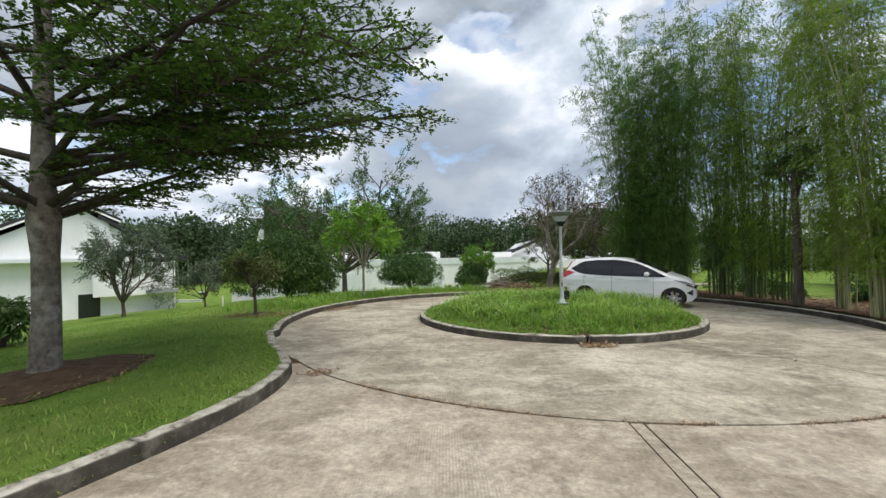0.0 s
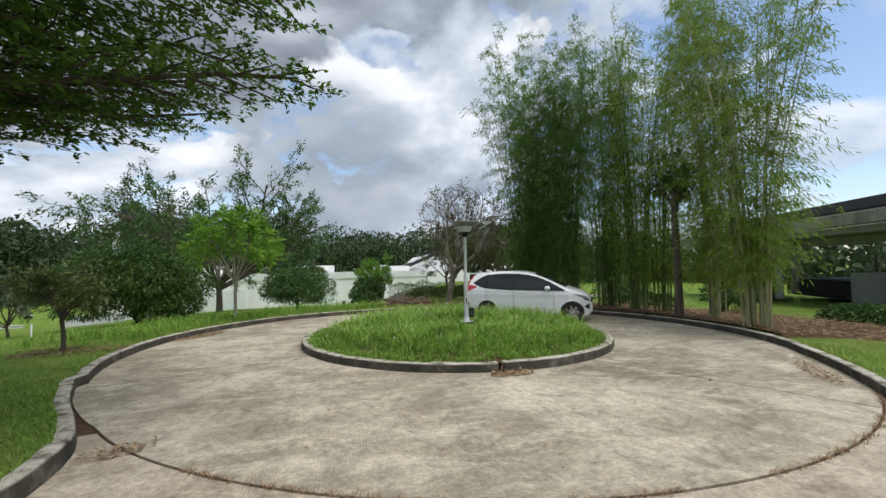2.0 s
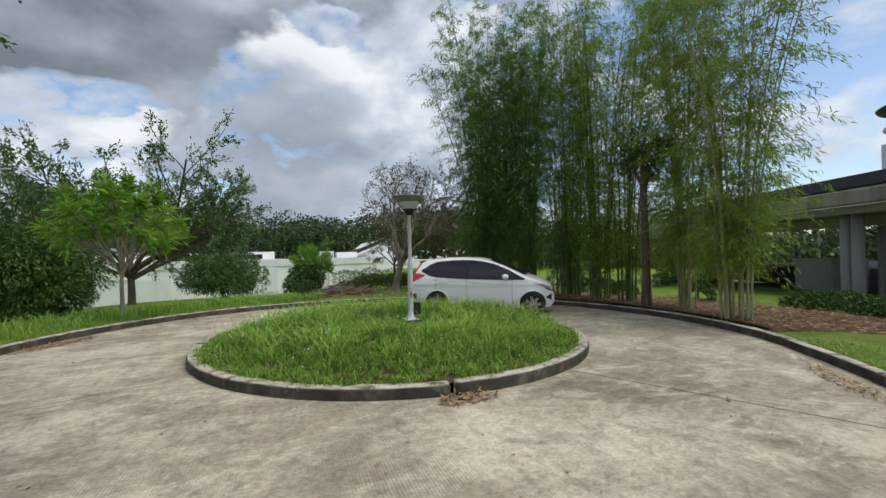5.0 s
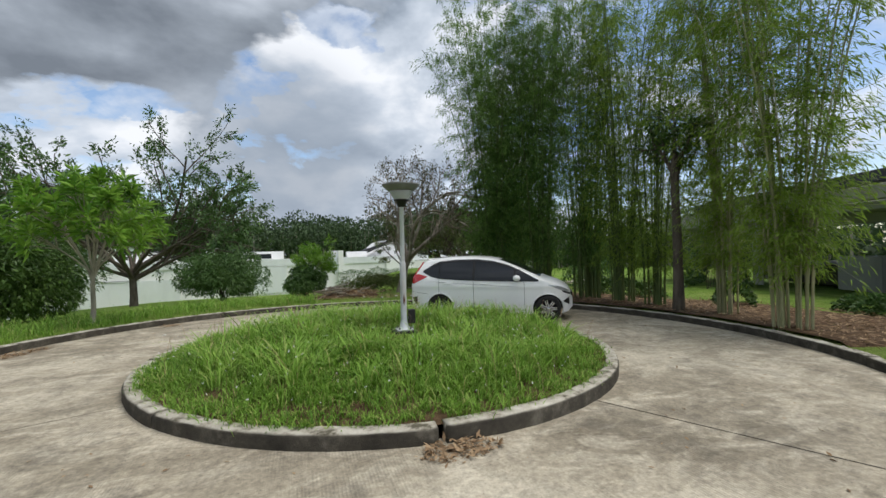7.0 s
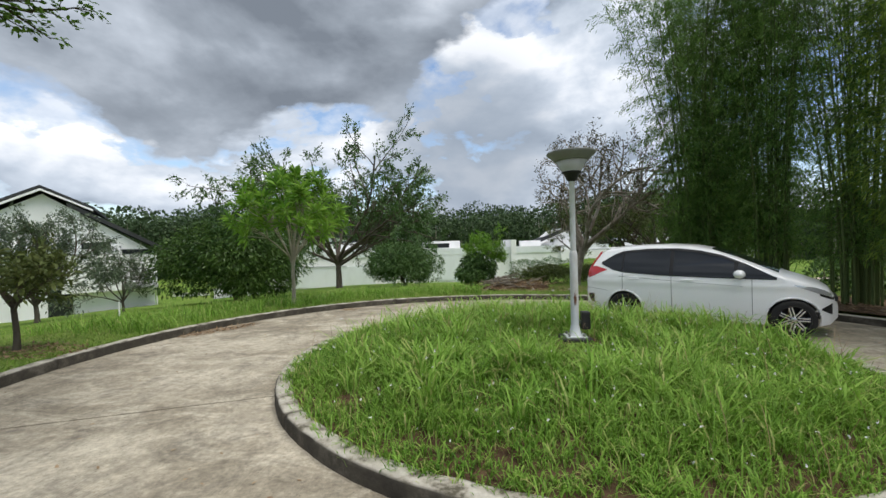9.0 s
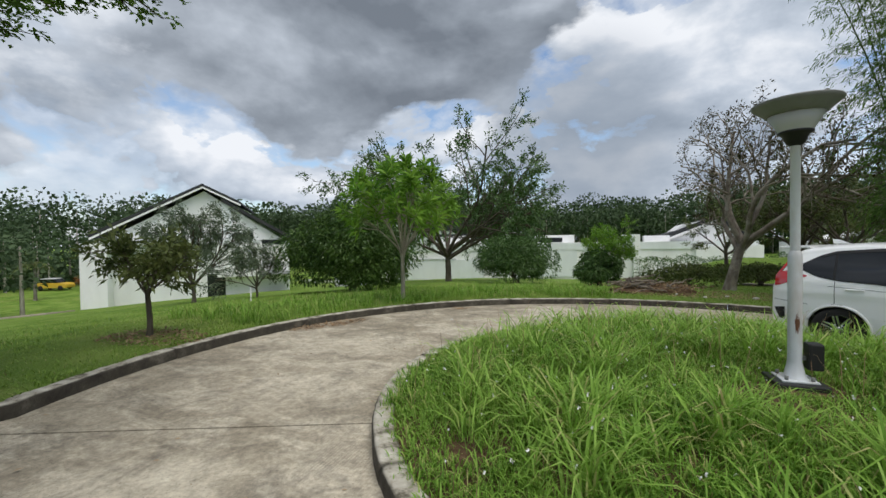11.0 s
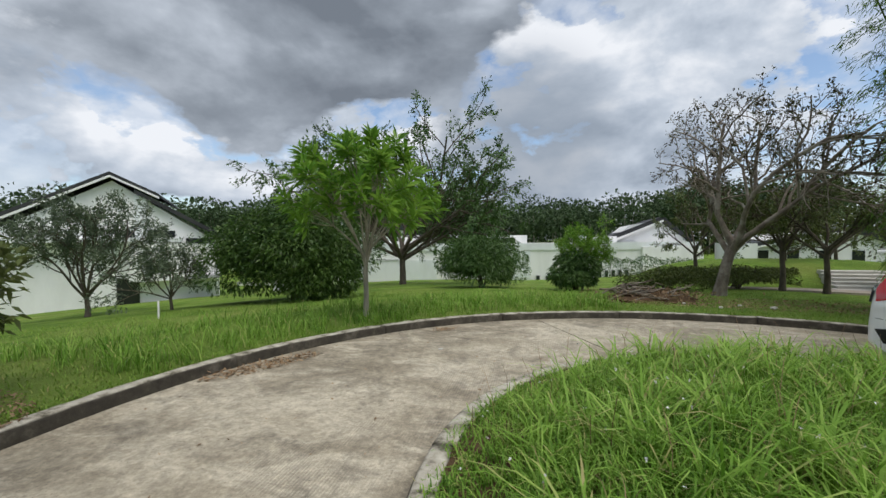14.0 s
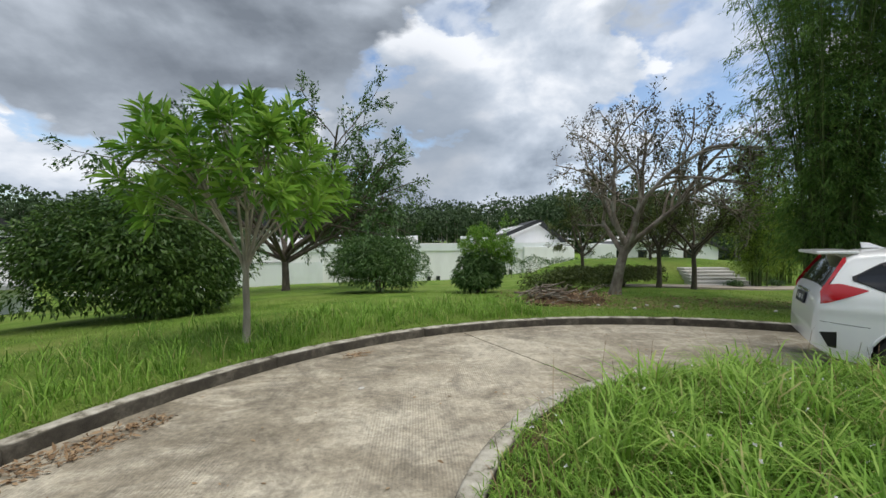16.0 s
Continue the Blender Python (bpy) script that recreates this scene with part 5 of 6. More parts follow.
    for side in (1, -1):
        part("tail_strip", car_patch(side, -0.69, -0.49, line_of((-0.69, 1.04), (-0.49, 1.35)), line_of((-0.69, 1.085), (-0.51, 1.40), (-0.49, 1.40)), 0.008, 8, 2), M_RED, t, "red light strips beside the rear window")
    for side in (1, -1):
        part("headlight", car_patch(side, 2.55, 2.99, line_of((2.55, 0.83), (2.8, 0.72), (2.99, 0.645)), line_of((2.55, 0.84), (2.8, 0.80), (2.92, 0.745), (2.99, 0.69)), 0.006, 12, 4), M_HEAD, t, "clear glass headlights")
    for side in (1, -1):
        part("headlight_rim", car_patch(side, 2.85, 3.02, line_of((2.85, 0.665), (3.02, 0.585)), line_of((2.85, 0.70), (3.02, 0.63)), 0.004, 8, 2), M_BLACK, t)
    for side in (1, -1):
        part("fog_insert", car_patch(side, 2.87, 3.0, line_of((2.87, 0.44), (3.0, 0.36)), line_of((2.87, 0.46), (3.0, 0.54)), 0.004, 6, 2), M_BLACK, t)
    for side in (1, -1):
        part("rear_vent", car_patch(side, -0.74, -0.60, line_of((-0.74, 0.52), (-0.67, 0.37), (-0.60, 0.36)), line_of((-0.74, 0.53), (-0.60, 0.55)), 0.006, 10, 4), M_BLACK, t, "dark grey bumper insert")
    for side in (1, -1):
        part("bumper_seam", car_patch(side, -0.74, -0.33, line_of((-0.74, 0.655), (-0.33, 0.62)), line_of((-0.74, 0.661), (-0.33, 0.626)), 0.002, 8, 1), M_CARSEAM, t)
    for sgn in (1, -1):
        bm = bmesh.new()
        bmesh.ops.create_uvsphere(bm, u_segments=16, v_segments=10, radius=1.0)
        bmesh.ops.scale(bm, vec=(0.085, 0.10, 0.072), verts=bm.verts)
        for f in bm.faces:
            f.smooth = True
        mir = part("mirror", bm, M_CAR, t, "white door mirror")
        mir.location = (1.86, sgn * 0.92, 1.0)
        part("mirror_foot", boxes(((1.82, sgn * 0.86 - 0.055, 0.915), (1.90, sgn * 0.86 + 0.055, 0.95)), bevel=0.01), M_BLACK, t)
    bm = bmesh.new()
    box(bm, (-0.74, -0.56, 1.452), (-0.36, 0.56, 1.492), 0.015)
    for v in bm.verts:
        v.co.z -= 0.05 * abs(v.co.y) ** 2 + 0.03 * (-0.36 - v.co.x)
    part("spoiler", bm, M_CAR, t)
    part("antenna", prism([(-0.22, 1.50), (-0.02, 1.50), (-0.16, 1.565), (-0.23, 1.57)], -0.015, 0.015), M_CAR, t, "white shark-fin antenna")
    p = part("number_plate", boxes(((-0.012, -0.235, -0.07), (0.012, 0.235, 0.07)), bevel=0.003), M_PLATE, t, "black number plate with white characters")
    p.location, p.rotation_euler = (-0.79, 0, 0.86), (0, radians(10), 0)
    for k in range(7):
        part("character", boxes(((-0.015, -0.165 + 0.05 * k, -0.028), (-0.0115, -0.165 + 0.05 * k + 0.026, 0.03))), M_WHITE, p) if k not in (1, 5) else None
    part("garnish", boxes(((-0.775, -0.30, 0.945), (-0.745, 0.30, 0.975)), bevel=0.006), M_RIM, t, "chrome tailgate strip")
    part("wiper", boxes(((-0.70, -0.02, 1.06), (-0.665, 0.30, 1.075))), M_BLACK, t)
    part("grille", boxes(((3.0, -0.30, 0.56), (3.07, 0.30, 0.64)), bevel=0.01), M_BLACK, t)
    return t


car(4.93, 13.62, float(road_z(6.0, 12.8)) + 0.005, -36.0).scale = (0.96, 0.96, 0.96)

# ---- buildings ----


def gable_house():
    """The white gable-ended house low on the slope."""
    x, y, z, ang = -30.6, 24.75, -3.5, 40.0
    t = thing("house", "white two-storey house with a dark low gable roof", "house", (x, y, z), ang)
    W, D, left, right, peak, px = 12.4, 11.0, 5.65, 5.15, 9.2, 6.3
    part("wall", prism([(0.6, -1), (W - 0.4, -1), (W - 0.4, right - 0.1), (px, peak - 0.3), (0.6, left - 0.05)], 0.0, D), M_WALL, t)
    part("roof", prism([(-0.5, left - 0.15), (px, peak), (px, peak + 0.2), (-0.6, left + 0.05)], -0.6, D + 0.4), M_ROOF, t, "dark tiled roof slope")
    part("upper_roof", prism([(px - 0.02, peak), (px + 2.5, peak - 1.25), (px + 2.5, peak - 1.08), (px - 0.02, peak + 0.2)], -0.6, D + 0.4), M_ROOF, t, "dark upper roof edge")
    part("roof", prism([(px + 1.2, peak - 1.1), (W + 0.5, right - 0.25), (W + 0.6, right - 0.02), (px + 1.2, peak - 0.82)], -0.5, D + 0.4), M_ROOF, t, "dark tiled roof slope")
    part("barge_board", prism([(-0.5, left - 0.30), (px, peak - 0.15), (px, peak - 0.02), (-0.5, left - 0.17)], -0.6, -0.46), M_WALL, t, "white barge board")
    part("barge_board", prism([(px, peak - 0.15), (px + 2.5, peak - 1.4), (px + 2.5, peak - 1.27), (px, peak - 0.02)], -0.6, -0.46), M_WALL, t, "white barge board")
    part("pilaster", boxes(((px + 1.15, -0.3, 5.0), (px + 1.8, 0.0, peak - 1.2))), M_WALL_GREY, t)
    part("ledge", boxes(((0.2, -1.0, 5.0), (W - 2.4, 0.0, 5.25))), M_WALL_GREY, t)
    part("side_block", boxes(((-0.9, -1.0, -1), (0.6, 5, left - 0.55))), M_WALL, t, "white flat-topped side block")
    part("bay", boxes(((7.2, -1.0, 2.5), (10.2, 0.0, 4.9))), M_WALL, t, "white boxed-out upper bay")
    part("canopy", boxes(((W - 2.2, -1.5, 2.6), (W - 0.2, 0.0, 2.8))), M_COLUMN, t)
    part("window", boxes(((6.4, -0.04, 0.9), (7.6, 0.06, 2.7))), M_DARKVOID, t, "dark window")
    part("slot_window", boxes(((6.9, -0.04, 5.3), (9.6, 0.05, 5.75))), M_DARKVOID, t, "dark slot window")
    part("vent", boxes(((10.2, -0.04, 4.9), (11.9, 0.05, 5.25))), M_DARKVOID, t, "dark gap under the eave")
    part("plinth", boxes(((W - 1.6, -2.2, -1), (W + 1.0, 0.0, 0.45))), M_STONE, t)
    part("downpipe", lathe([(0.05, 0), (0.05, 5.0)], 8), M_WALL, t).location = (W - 0.3, -0.12, 0)


gable_house()


def low_building():
    """The long white low building across the lawn."""
    ang = math.degrees(math.atan2(54.17 - 48.16, 11.0 + 16.76))
    t = thing("long_building", "long white flat-roofed low building beyond the lawn", "building", (-22.0, 47.0, -4.2), ang)
    zt = 5.25
    part("wall", boxes(((0, 0, 0), (40, 9, zt))), M_WALL, t)
    part("parapet", boxes(((-0.05, -0.12, zt - 0.7), (40.05, -0.002, zt + 0.05))), M_WALL_GREY, t)
    for a, b in ((6.0, 10.4), (13.0, 17.0)):
        part("recess", boxes(((a, -0.06, 0.9), (b, 0.05, 1.35))), M_DARKVOID, t, "dark low opening")
    part("panel", boxes(((3.0, -0.1, 1.4), (12.6, -0.003, 3.6))), M_WALL_GREY, t, "pale grey wall panel")
    part("panel", boxes(((17.5, -0.1, 1.7), (22.4, -0.003, zt - 0.75))), M_WALL_GREY, t, "pale grey wall panel")
    part("ground_slot", boxes(((14.0, -0.05, 0.95), (22.3, 0.04, 1.12))), M_DARKVOID, t, "dark shadow gap")
    part("rail", boxes(((4.6, -0.2, 3.62), (9.5, -0.13, 3.70))), M_COLUMN, t)
    for a in (23.0, 24.0):
        part("post", boxes(((a, -0.25, 0), (a + 0.35, -0.02, 1.9))), M_DARKVOID, t, "dark opening")
    part("roof_block", boxes(((18.2, 2.0, zt), (22.5, 7, zt + 0.9))), M_WALL, t)
    part("roof_slot", boxes(((18.3, 1.96, zt + 0.12), (21.2, 2.02, zt + 0.62))), M_DARKVOID, t, "dark slot window")
    part("back_roof", prism([(15.2, zt), (18.2, zt), (17.8, zt + 0.4), (15.2, zt + 0.45)], 3.0, 8.0), M_ROOF, t, "dark low roof")
    part("back_gable", prism([(7.0, zt), (12.6, zt), (10.6, zt + 1.0), (8.0, zt + 1.2)], 4.0, 8.0), M_WALL, t)
    part("gable_roof", prism([(6.8, zt + 0.9), (10.4, zt + 1.05), (12.8, zt + 0.02), (12.8, zt + 0.2), (10.4, zt + 1.2), (6.8, zt + 1.2)], 3.9, 8.0), M_ROOF, t, "dark roof edge")
    part("chimney_block", boxes(((28.0, -0.5, 0), (28.6, 4, zt + 0.85))), M_WALL, t)
    part("end_block", boxes(((34.0, -0.4, 0), (40.3, 6, zt - 0.4))), M_WALL, t)
    for k in range(5):
        part("fence_post", boxes(((29.5 + 0.7 * k, -0.3, 0.8), (29.75 + 0.7 * k, -0.02, 2.4))), M_DARKVOID, t, "dark gap between posts")


low_building()


def far_house(x, y, z, rz, w, h, label):
    t = thing("far_house", label, "house", (x, y, z), rz)
    part("wall", prism([(0, 0), (w, 0), (w, h * 0.62), (w * 0.72, h), (0.3 * w, h * 0.92), (0, h * 0.6)], 0, 9), M_WALL, t)
    part("roof", prism([(-0.6, h * 0.58), (w * 0.66, h * 0.98), (w * 0.66, h * 1.05), (-0.6, h * 0.66)], -0.6, 9.5), M_ROOF, t, "dark roof slope")
    part("roof", prism([(w * 0.62, h * 1.02), (w * 0.72, h * 1.04), (w + 0.8, h * 0.6), (w + 0.8, h * 0.54)], -0.3, 9.5), M_ROOF, t, "dark roof slope")
    part("trim", prism([(-0.6, h * 0.54), (w * 0.7, h * 0.97), (w * 0.7, h * 1.0), (-0.6, h * 0.58)], -0.7, -0.61), M_WALL, t, "white roof trim")
    part("block", boxes(((-1.6, -1.0, 0), (1.0, 5, h * 0.72))), M_WALL, t)
    for k in range(4):
        part("window", boxes(((1.2 + k * w * 0.2, -0.05, 1.2), (1.2 + k * w * 0.2 + 0.9, 0.05, 2.6))), M_DARKVOID, t, "dark window")


far_house(8.8, 59.8, -2.9, -4, 8.5, 6.5, "white house with a dark gable roof beyond the lawn")
far_house(21.0, 55.0, -2.4, -12, 12.0, 4.6, "low white house with a dark roof behind hedges")


def steep_roof():
    t = thing("steep_roofed_house", "house with a tall dark boat-shaped roof and white gable", "house", (-36.4, 81.2, -4.5), -7)
    part("gable", prism([(-0.6, 8.5), (1.9, 8.5), (1.9, 17.4)], -0.3, 0.2), M_WALL_GREY, t, "pale triangular gable end")
    part("roof", prism([(1.6, 8.0), (10.5, 8.0), (10.2, 15.2), (6.0, 16.0), (1.7, 17.6)], -1.0, 9.0), M_ROOF, t, "tall dark roof")
    part("wall", boxes(((0.5, 0, 0), (10.0, 8, 8.4))), M_WALL, t)


steep_roof()


def overpass():
    """The concrete canopy over the driveway on the far side of the bamboo."""
    t = thing("driveway_canopy", "weathered concrete canopy on round columns over a driveway", "canopy", (0, 0, 0))
    a, b = np.array([14.6, 4.0]), np.array([19.6, 15.5])
    u = (b - a) / np.linalg.norm(b - a)
    n = np.array([u[1], -u[0]])

    def bar(name, s0, s1, o0, o1, z0, z1, mat, label=""):
        bm = bmesh.new()
        c = [a + u * s + n * o for s, o in ((s0, o0), (s1, o0), (s1, o1), (s0, o1))]
        lo = [bm.verts.new((*p, z0)) for p in c]
        hi = [bm.verts.new((*p, z1)) for p in c]
        bm.faces.new(lo[::-1])
        bm.faces.new(hi)
        for i in range(4):
            j = (i + 1) % 4
            bm.faces.new((lo[i], lo[j], hi[j], hi[i]))
        bmesh.ops.recalc_face_normals(bm, faces=bm.faces)
        bmesh.ops.bevel(bm, geom=list(bm.edges), offset=0.02, segments=1, affect="EDGES")
        return part(name, bm, mat, t, label)

    L = 24
    bar("edge_beam", -8, L, 0, 0.35, 2.78, 3.22, M_CONC, "pale streaked concrete edge beam")
    bar("deck", -8, L, 0.36, 7.5, 2.5, 2.77, M_COLUMN)
    bar("cross_beam", -8, L, 1.6, 2.2, 2.15, 2.49, M_COLUMN)
    bar("upper_roof", -9, L, 3.0, 8.5, 3.75, 4.2, M_ROOF, "dark roof edge above the deck")
    bar("clerestory", -8, L, 3.4, 8.2, 2.79, 3.74, M_CONC)
    z = -0.35
    for s, o in ((1.2, 0.9), (7.6, -2.0), (8.0, 0.7), (9.0, 3.0), (14.5, 0.9), (15.4, 1.4), (16.4, 0.8), (-3.5, 1.0), (18.5, 4.0)):
        p = a + u * s + n * max(o, 0.8)
        c = part("column", lathe([(0.17, z), (0.17, 2.5), (0.0, 2.5)], 24), M_COLUMN, t)
        c.location = (p[0], p[1], 0)
    bar("booth", 10.2, 12.0, 2.2, 3.6, z, 0.95, M_COLUMN, "grey low booth wall")
    bar("opening", 10.14, 10.19, 2.6, 3.1, z, 0.9, M_BLACK, "dark doorway")
    # the ramp with its wall and marking
    r = thing("driveway", "grey asphalt driveway with white edge lines beneath the canopy", "road", kind="structure")
    t2 = t
    t = r
    bar("wall", -6, 12, 4.2, 4.45, -0.5, 0.50, M_COLUMN, "grey ramp wall")
    bar("asphalt", -8, 20, 4.46, 14, -0.5, 0.46, M_ASPHALT)
    bar("edge_line", -6, 12, 4.5, 4.62, 0.46, 0.48, M_LINE, "white edge line")
    bar("edge_line", -6, 14, 9.0, 9.14, 0.46, 0.48, M_LINE, "white edge line")
    bar("far_kerb", -8, 20, 14.0, 14.25, 0.0, 0.62, M_CONC)
    f = thing("shelter", "low white-roofed shelter on thin posts beyond the driveway", "shelter")
    t = f
    bar("roof", -4, 8, 15, 17, 1.9, 2.1, M_WALL)
    for s in (-3, 1.5, 6):
        bar("post", s, s + 0.2, 15.5, 15.7, 0.0, 1.9, M_COLUMN)
    return t2


overpass()


def round_tower(x, y, z):
    """The pale round tower with stacked dish roofs beyond the canopy."""
    t = thing("round_tower", "pale round tower with dark dish-shaped roofs behind the canopy", "tower", (x, y, z))
    part("shaft", lathe([(1.9, 0), (1.9, 9.6), (0, 9.6)], 40), M_WALL_GREY, t)
    part("lower_dish", lathe([(1.9, 8.55), (2.35, 8.75), (2.4, 8.85), (2.35, 8.95), (1.6, 9.1)], 40), M_WALL_GREY, t)
    part("upper_dish", lathe([(1.5, 9.45), (2.6, 9.85), (2.68, 9.98), (2.5, 10.1), (1.0, 10.35), (0, 10.35)], 40), M_ROOF, t, "dark dish roof")
    part("lantern", lathe([(0.55, 10.3), (0.55, 12.4), (0, 12.4)], 20), M_WALL_GREY, t)
    part("side_block", boxes(((-3.6, -1.2, 0), (-1.2, 1.2, 7.6)), bevel=0.03), M_WALL_GREY, t)


round_tower(34.2, 13.8, -0.8)


def hedge(x0, y0, x1, y1, w, h, n, rng, leaf, label, L=(0.08, 0.14), zoff=0.0):
    d = np.array([x1 - x0, y1 - y0])
    length = np.linalg.norm(d)
    t = thing("hedge", label, "hedge", ((x0 + x1) / 2, (y0 + y1) / 2, gz((x0 + x1) / 2, (y0 + y1) / 2) + zoff), math.degrees(math.atan2(d[1], d[0])))
    s = rng.uniform(-length / 2, length / 2, n)
    bumpy = np.array([1 + 0.3 * noise.noise((v * 0.9, 0, x0)) + 0.15 * noise.noise((v * 3, 2, y0)) for v in s])
    a = rng.uniform(0, np.pi, n)
    rad = rng.uniform(0.5, 1.0, n) ** 0.4
    P = np.stack([s, np.cos(a) * w / 2 * rad * bumpy, np.sin(a) * h * rad * bumpy], -1)
    D = np.stack([rng.normal(0, 0.5, n), np.cos(a) + rng.normal(0, 0.4, n), np.sin(a) + rng.normal(0, 0.4, n)], -1)
    ll = rng.uniform(*L, n)
    part("foliage", leaves(P, D, ll, ll * 0.5, rng, 0.2, 0.7), leaf, t)
    for v in np.arange(-length / 2 + 0.2, length / 2, 0.6):
        part("stem", tubes([(np.array([(v, 0, -0.05), (v + 0.05, 0.03, h * 0.8)]), np.array([0.02, 0.01]))], 5), M_BARK_DARK, t)
    return t


rng = np.random.default_rng(55)
hedge(12.7, 6.8, 14.0, 10.0, 1.2, 0.38, 5500, rng, M_LEAF_MANGO, "low glossy green hedge beside the driveway")
hedge(13.4, 2.0, 12.7, 6.6, 1.3, 0.5, 5500, rng, M_LEAF_MANGO, "low glossy green hedge beside the driveway")
hedge(11.6, 11.2, 13.8, 12.8, 0.9, 0.55, 2600, rng, M_LEAF_DARK, "low dark hedge under the bamboo")
hedge(11.6, 13.6, 12.8, 18.5, 1.0, 0.6, 3600, rng, M_LEAF_DARK, "low dark hedge behind the bamboo")
hedge(13.0, 19.5, 19.0, 24.0, 1.4, 1.1, 5000, rng, M_LEAF_MANGO, "loose green hedge at the lawn's far edge")
hedge(18.0, 17.0, 26.0, 22.0, 2.2, 2.2, 6000, rng, M_LEAF_MANGO, "tall green hedge beyond the driveway", (0.12, 0.22))
hedge(6.6, 27.4, 10.3, 26.6, 1.1, 0.75, 4500, rng, M_LEAF_OLIVE, "trimmed hedge beside the steps")
hedge(4.0, 35.0, 15.0, 33.0, 1.6, 1.2, 7000, rng, M_LEAF_MANGO, "tall green hedge in front of the white houses")
plain_tree("red_shrub", 15.2, 5.2, "shrub with orange-red leaves beside the driveway", 1.0, 0.06, 7, 1.9, SPEC, 4200, (0.08, 0.15), 0.4, M_LEAF_RED, M_BARK_DARK, rng, (0.3, 1.2), 0.08)
plain_tree("trunk_tree", 9.3, 10.8, "straight grey-brown tree trunk standing among the bamboo", 3.6, 0.10, 4, 0.9, SPEC, 1500, (0.1, 0.18), 0.3, M_LEAF_DARK, M_BARK_DARK, rng, (0.3, 1.2), 0.08)


def steps():
    z0 = gz(11.3, 24.4) - 0.05
    t = thing("garden_steps", "pale stone garden steps climbing a bank", "steps", (10.4, 24.4, z0), -3)
    for k in range(6):
        part("step", boxes(((0.16 * k, 0.46 * k, -0.2), (2.3 + 0.1 * k, 0.46 * k + 0.62, 0.10 * (k + 1))), bevel=0.012), M_STONE, t)
    bank = thing("bank", "grassy bank behind the steps", "bank", (12.0, 28.6, z0), kind="structure")
    bm = bmesh.new()
    bmesh.ops.create_grid(bm, x_segments=24, y_segments=12, size=1.0)
    for v in bm.verts:
        u, w = v.co.x, v.co.y
        rise = min(1.0, max(0.0, (w + 1) / 0.9)) * max(0.0, 1 - u ** 4)
        v.co = Vector((u * 6.5, w * 3.2, -0.15 + 1.0 * rise + 0.05 * noise.noise((u * 5, w * 5, 2))))
    part("bank_turf", bm, M_LAWN, bank)
    p = thing("footpath", "pale paved footpath crossing the lawn", "path", kind="structure")
    bm = bmesh.new()
    pts = [(6.8, 24.6), (9, 23.2), (11.5, 22.6), (14, 23.0), (20, 25.5)]
    prev = None
    for x, y in pts:
        a, b = bm.verts.new((x, y, gz(x, y) + 0.06)), bm.verts.new((x + 0.1, y + 1.3, gz(x, y + 1.3) + 0.06))
        if prev:
            bm.faces.new((prev[0], a, b, prev[1]))
        prev = (a, b)
    geo = bmesh.ops.extrude_face_region(bm, geom=list(bm.faces))
    for v in geo["geom"]:
        if isinstance(v, bmesh.types.BMVert):
            v.co.z -= 0.2
    bmesh.ops.recalc_face_normals(bm, faces=bm.faces)
    part("paving", bm, M_PATH, p)


steps()


def brush_pile(x, y):
    rng = np.random.default_rng(61)
    t = thing("brush_pile", "heap of cut brown branches on a mound of soil", "brush pile", (x, y, gz(x, y)))
    bm = bmesh.new()
    bmesh.ops.create_uvsphere(bm, u_segments=24, v_segments=10, radius=1.0)
    for v in bm.verts:
        k = 1 + 0.25 * noise.noise(v.co * 1.7)
        v.co = Vector((v.co.x * 1.15 * k, v.co.y * 0.7 * k, v.co.z * 0.2 * k))
    part("mound", bm, M_SOIL, t, "low earth mound")
    for k in range(34):
        a = rng.normal(0.15, 0.5)
        c = np.array([rng.normal(-0.25, 0.28), rng.normal(-0.15, 0.22), rng.uniform(0.12, 0.36)])
        L = rng.uniform(0.25, 0.6)
        d = np.array([math.cos(a), math.sin(a) * 0.6, rng.normal(0.1, 0.18)])
        s = np.linspace(-1, 1, 5)[:, None]
        part("branch", tubes([(c + d * L * s + rng.normal(0, 0.04, (5, 3)), np.linspace(0.03, 0.012, 5) * rng.uniform(0.5, 1.1))], 5), M_BARK_RED, t)
    n = 900
    P = rng.normal(0, 1, (n, 3)) * [0.55, 0.3, 0.04] + [0, 0, 0.17]
    part("dry_leaves", leaves(P, rng.normal(0, 1, (n, 3)), rng.uniform(0.06, 0.14, n), 0.04, rng, 0.1, 1), M_LITTER, t)


brush_pile(3.05, 19.0)


